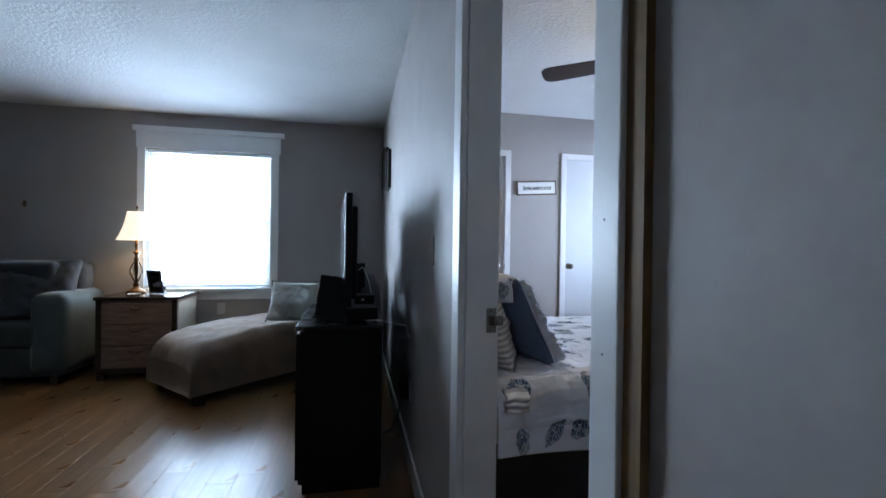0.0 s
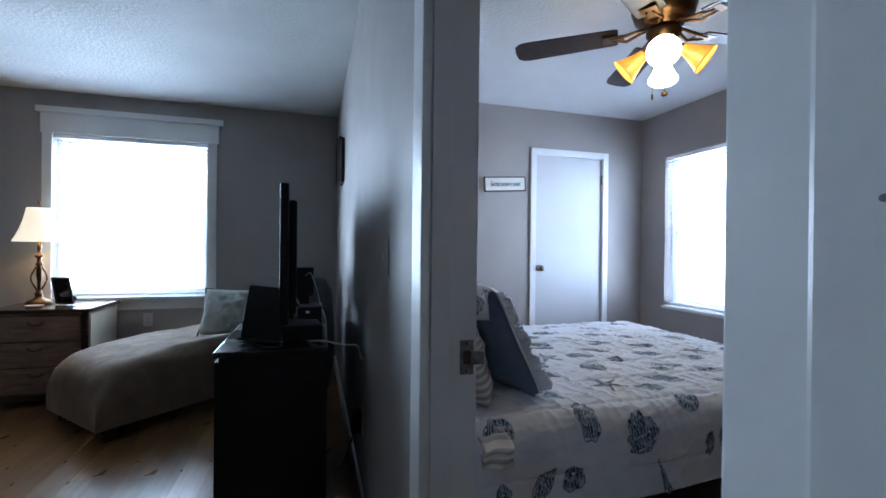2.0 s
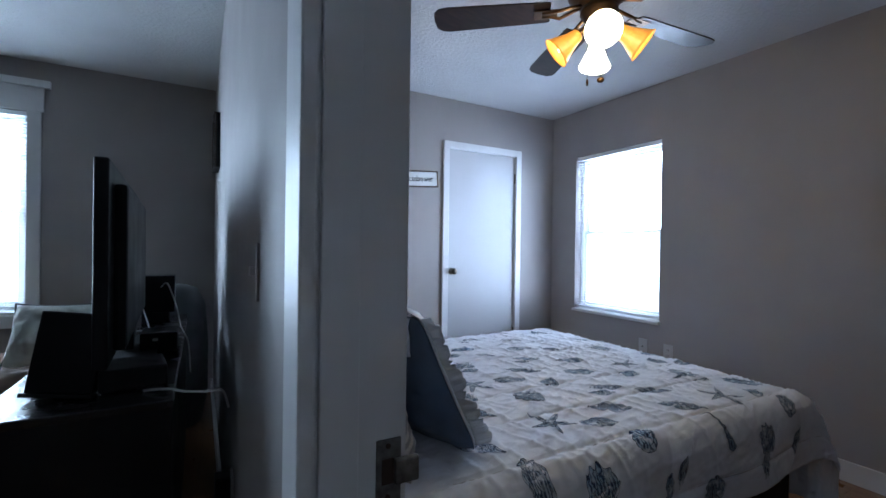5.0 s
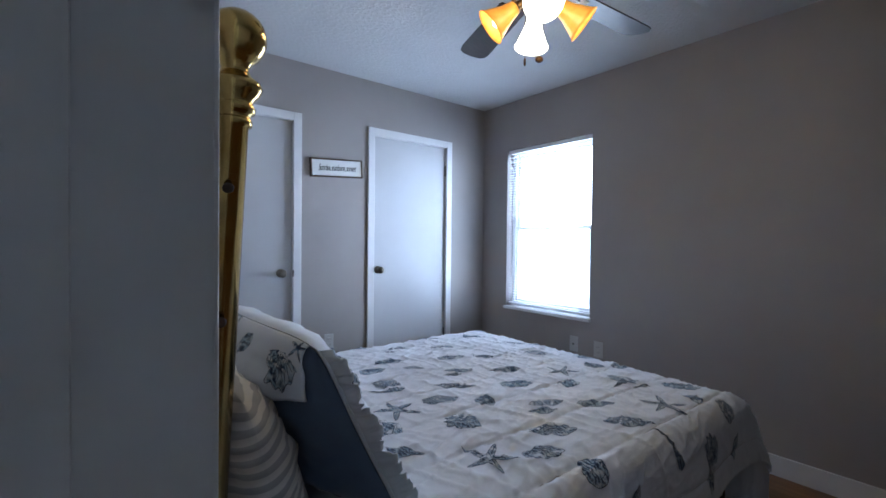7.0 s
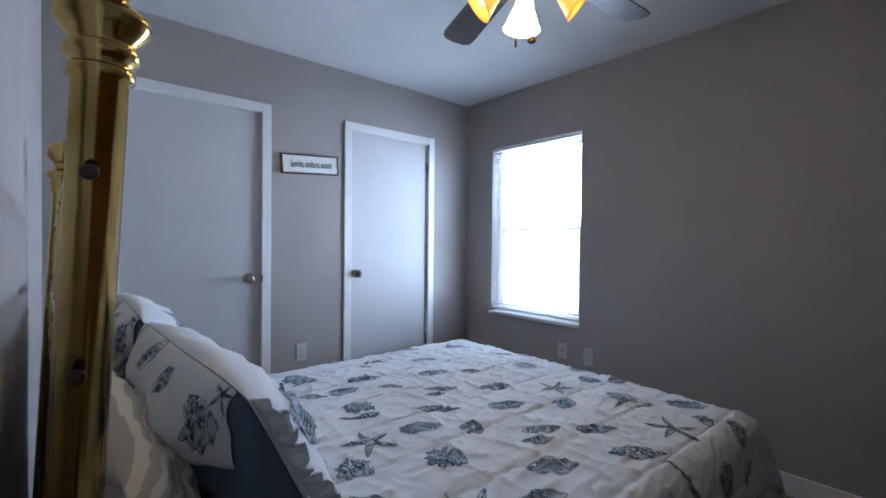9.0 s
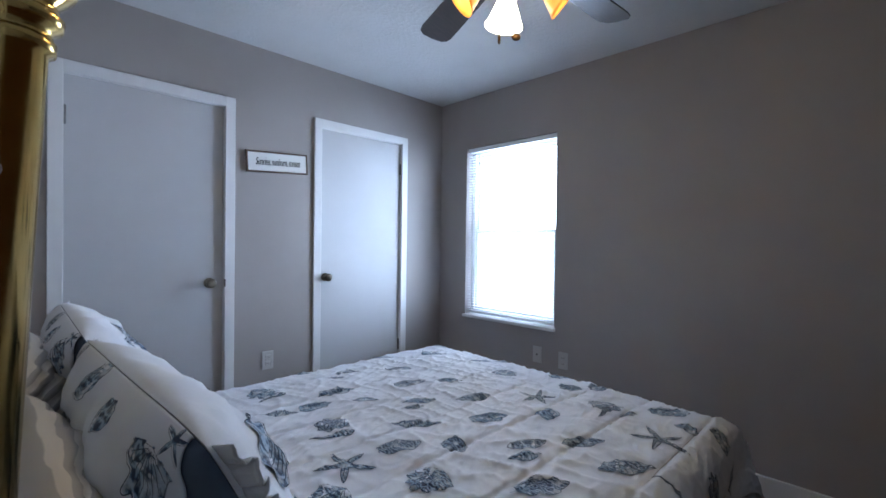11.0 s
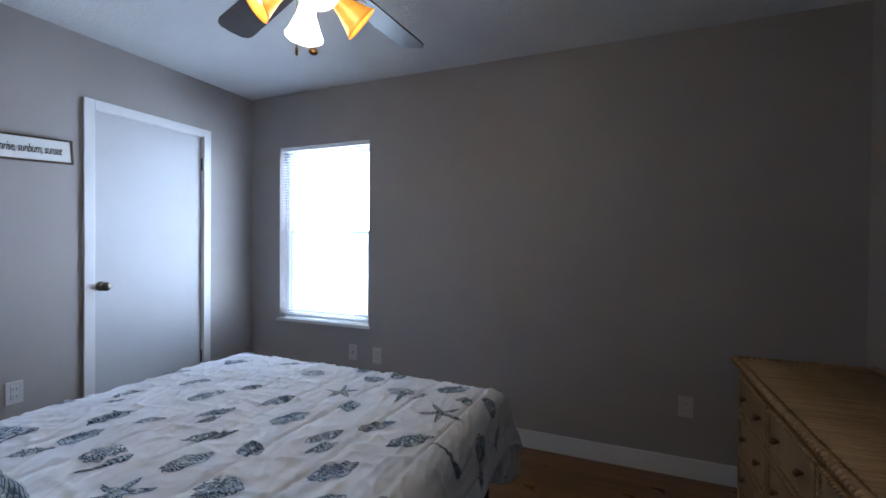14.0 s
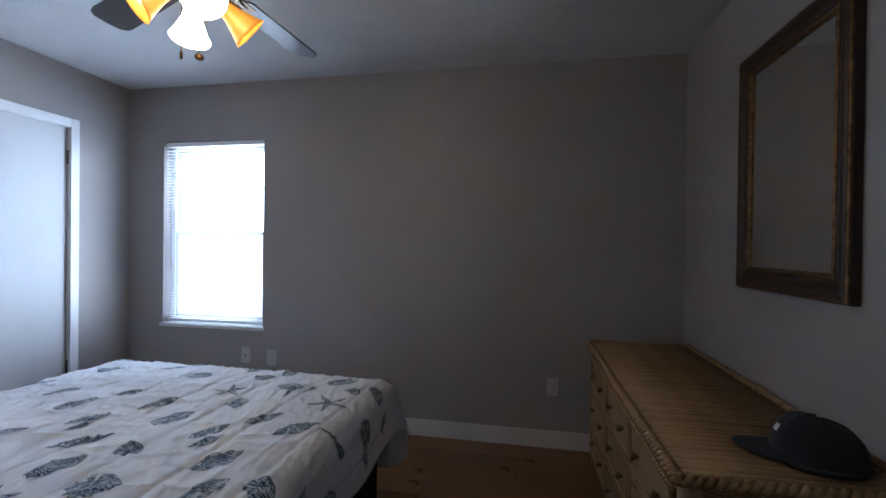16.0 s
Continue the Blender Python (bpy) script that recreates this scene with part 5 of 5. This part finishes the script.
lamp = thing("table_lamp", pose(-0.090, 10.76, TT), "bronze table lamp with a lit cream shade, on the end table", "lamp")
bm = bmesh.new()
lathe(bm, [(0.075, 0.0), (0.080, 0.008), (0.074, 0.024), (0.045, 0.040), (0.026, 0.052), (0.022, 0.07), (0.030, 0.078), (0.020, 0.090), (0.016, 0.11)], seg=24)
part("base", bm, M_ANTIQUE, lamp)
for k in range(4):
    a0 = k * math.pi / 2 + 0.4
    bm = bmesh.new()
    tube(bm, [((0.012 + 0.035 * math.sin(math.pi * t) ** 1.3) * math.cos(a0 + 0.5 * t), (0.012 + 0.035 * math.sin(math.pi * t) ** 1.3) * math.sin(a0 + 0.5 * t), 0.105 + 0.20 * t) for t in np.linspace(0, 1, 14)], 0.0065, 7)
    part("scroll", bm, M_ANTIQUE, lamp)
bm = bmesh.new()
lathe(bm, [(0.010, 0.10), (0.010, 0.30), (0.022, 0.305), (0.024, 0.315), (0.014, 0.325), (0.014, 0.36), (0.028, 0.366), (0.030, 0.376), (0.012, 0.386), (0.010, 0.42), (0.014, 0.43), (0.014, 0.48), (0.004, 0.49), (0.003, 0.77), (0.008, 0.775), (0.010, 0.785), (0.003, 0.80)], seg=16)
part("stem", bm, M_ANTIQUE, lamp)
bm = bmesh.new()
SH = [(0.158, 0.485), (0.135, 0.53), (0.112, 0.59), (0.092, 0.66), (0.075, 0.745)]
lathe(bm, SH + [(r - 0.003, z) for r, z in reversed(SH)], seg=28)
bmesh.ops.delete(bm, geom=[f for f in bm.faces if len(f.verts) > 4], context="FACES_ONLY")
part("shade", bm, M_SHADE, lamp, "lit cream cloth bell shade")
bulb("table_lamp_light", (-0.090, 10.76, TT + 0.60), 0.03, 3.2, (1.0, 0.70, 0.38))

pf = thing("picture_frame", pose(0.115, 10.68, TT + 0.006, 12, 0, -18) @ Matrix.Scale(1.25, 4), "small dark picture frame standing on the end table", "picture frame")
part("frame", boxes((-0.055, -0.043, -0.006, 0.006, 0, 0.17), (0.043, 0.055, -0.006, 0.006, 0, 0.17), (-0.043, 0.043, -0.006, 0.006, 0, 0.012), (-0.043, 0.043, -0.006, 0.006, 0.158, 0.17), bevel=0.002), M_PLASTIC, pf)
part("picture", boxes((-0.044, 0.044, -0.002, 0.003, 0.011, 0.159)), M_SCREEN, pf)
part("strut", boxes((-0.012, 0.012, 0.004, 0.075, 0.002, 0.010), (-0.012, 0.012, 0.06, 0.075, 0.002, 0.03)), M_PLASTIC, pf)
dish = thing("glass_dish", pose(-0.02, 10.56, TT), "small pale glass dish on the end table", "dish")
bm = bmesh.new()
lathe(bm, [(0.03, 0.0), (0.045, 0.004), (0.055, 0.016), (0.052, 0.016), (0.042, 0.007), (0.005, 0.005)], seg=20)
part("bowl", bm, M_PLATE, dish)

# sofa
sofa = thing("sofa", pose(0, 0, 0), "grey-green upholstered sofa with dark back cushions", "sofa")


def soft(b, bevel):
    bm = bmesh.new()
    box(bm, *b, bevel=bevel, seg=5)
    for v in bm.verts:
        v.co += 0.006 * noise.noise_vector(v.co * 5)
    for f in bm.faces:
        f.smooth = True
    return bm


SX1 = -0.42
part("base", soft((-2.45, SX1 - 0.03, 10.38, 10.99, 0.07, 0.32), 0.03), M_SOFA, sofa)
part("arm", soft((SX1 - 0.27, SX1, 10.34, 10.98, 0.08, 0.750), 0.10), M_SOFA, sofa)
part("arm", soft((-2.50, -2.23, 10.34, 10.98, 0.08, 0.750), 0.10), M_SOFA, sofa)
part("backrest", soft((-2.40, SX1 - 0.10, 10.76, 10.99, 0.28, 0.98), 0.08), M_SOFADARK, sofa)
for i in range(2):
    x = -2.22 + i * 0.80
    part("seat_cushion", soft((x, x + 0.79, 10.34, 10.78, 0.32, 0.50), 0.05), M_SOFA, sofa)
    part("back_cushion", soft((x, x + 0.79, 10.58, 10.80, 0.50, 1.00), 0.08), M_SOFADARK, sofa)
for x in (-2.40, SX1 - 0.12):
    for y in (10.45, 10.92):
        part("leg", boxes((x - 0.03, x + 0.03, y - 0.03, y + 0.03, 0, 0.08), bevel=0.004), M_TABLETOP, sofa)
cu = thing("throw_pillow", pose(-0.80, 10.55, 0.51, 0, -18, -82), "charcoal throw pillow against the sofa's arm", "pillow")
part("front", cushion(0.66, 0.55, 0.18, 1, 3.3, 0.12), M_SOFADARK, cu)
part("back", cushion(0.66, 0.55, 0.18, -1, 3.3, 0.12), M_SOFADARK, cu)

hook = thing("wall_hook", pose(-1.139, LN, 1.52), "small dark hook on the living room wall", "hook")
bm = bmesh.new()
tube(bm, [(0, 0, 0.02), (0, -0.012, 0.018), (0, -0.016, 0.0), (0, -0.022, -0.014), (0, -0.034, -0.012), (0, -0.038, 0.0)], 0.004, 7)
part("peg", bm, M_ANTIQUE, hook)
part("back_plate", boxes((-0.014, 0.014, -0.004, -0.0005, -0.026, 0.030), bevel=0.002), M_ANTIQUE, hook)

# ---- floor planks ----
def planks(x0, x1, y0, y1, seed):
    """Boards laid along y with staggered ends."""
    rng = random.Random(seed)
    W, L = 0.125, 1.22
    cache = {}
    n = math.ceil((x1 - x0) / W)
    for i in range(n):
        xa = x0 + i * W
        w = min(W, x1 - xa)
        y = y0 - rng.random() * L
        while y < y1:
            ya, yb = max(y, y0), min(y + L, y1)
            key = (round(w, 3), round(yb - ya, 2))
            if yb - ya > 0.03 and w > 0.02:
                if key not in cache:
                    bm = bmesh.new()
                    box(bm, 0.0002, key[0] - 0.0002, 0.0002, key[1] - 0.0002, -0.009, 0.0, 0.0005, seg=1)
                    cache[key] = mesh_of("plank", bm, M_FLOOR)
                ob = new("plank", cache[key])
                ob.parent, ob.location = floor, (xa, ya, 0)
            y += L


planks(LW, WX0 - 0.0, LS, LN, 3)
planks(WX0, WX1, DY0, DY1, 5)
planks(WX1, EX, SY, NY, 4)
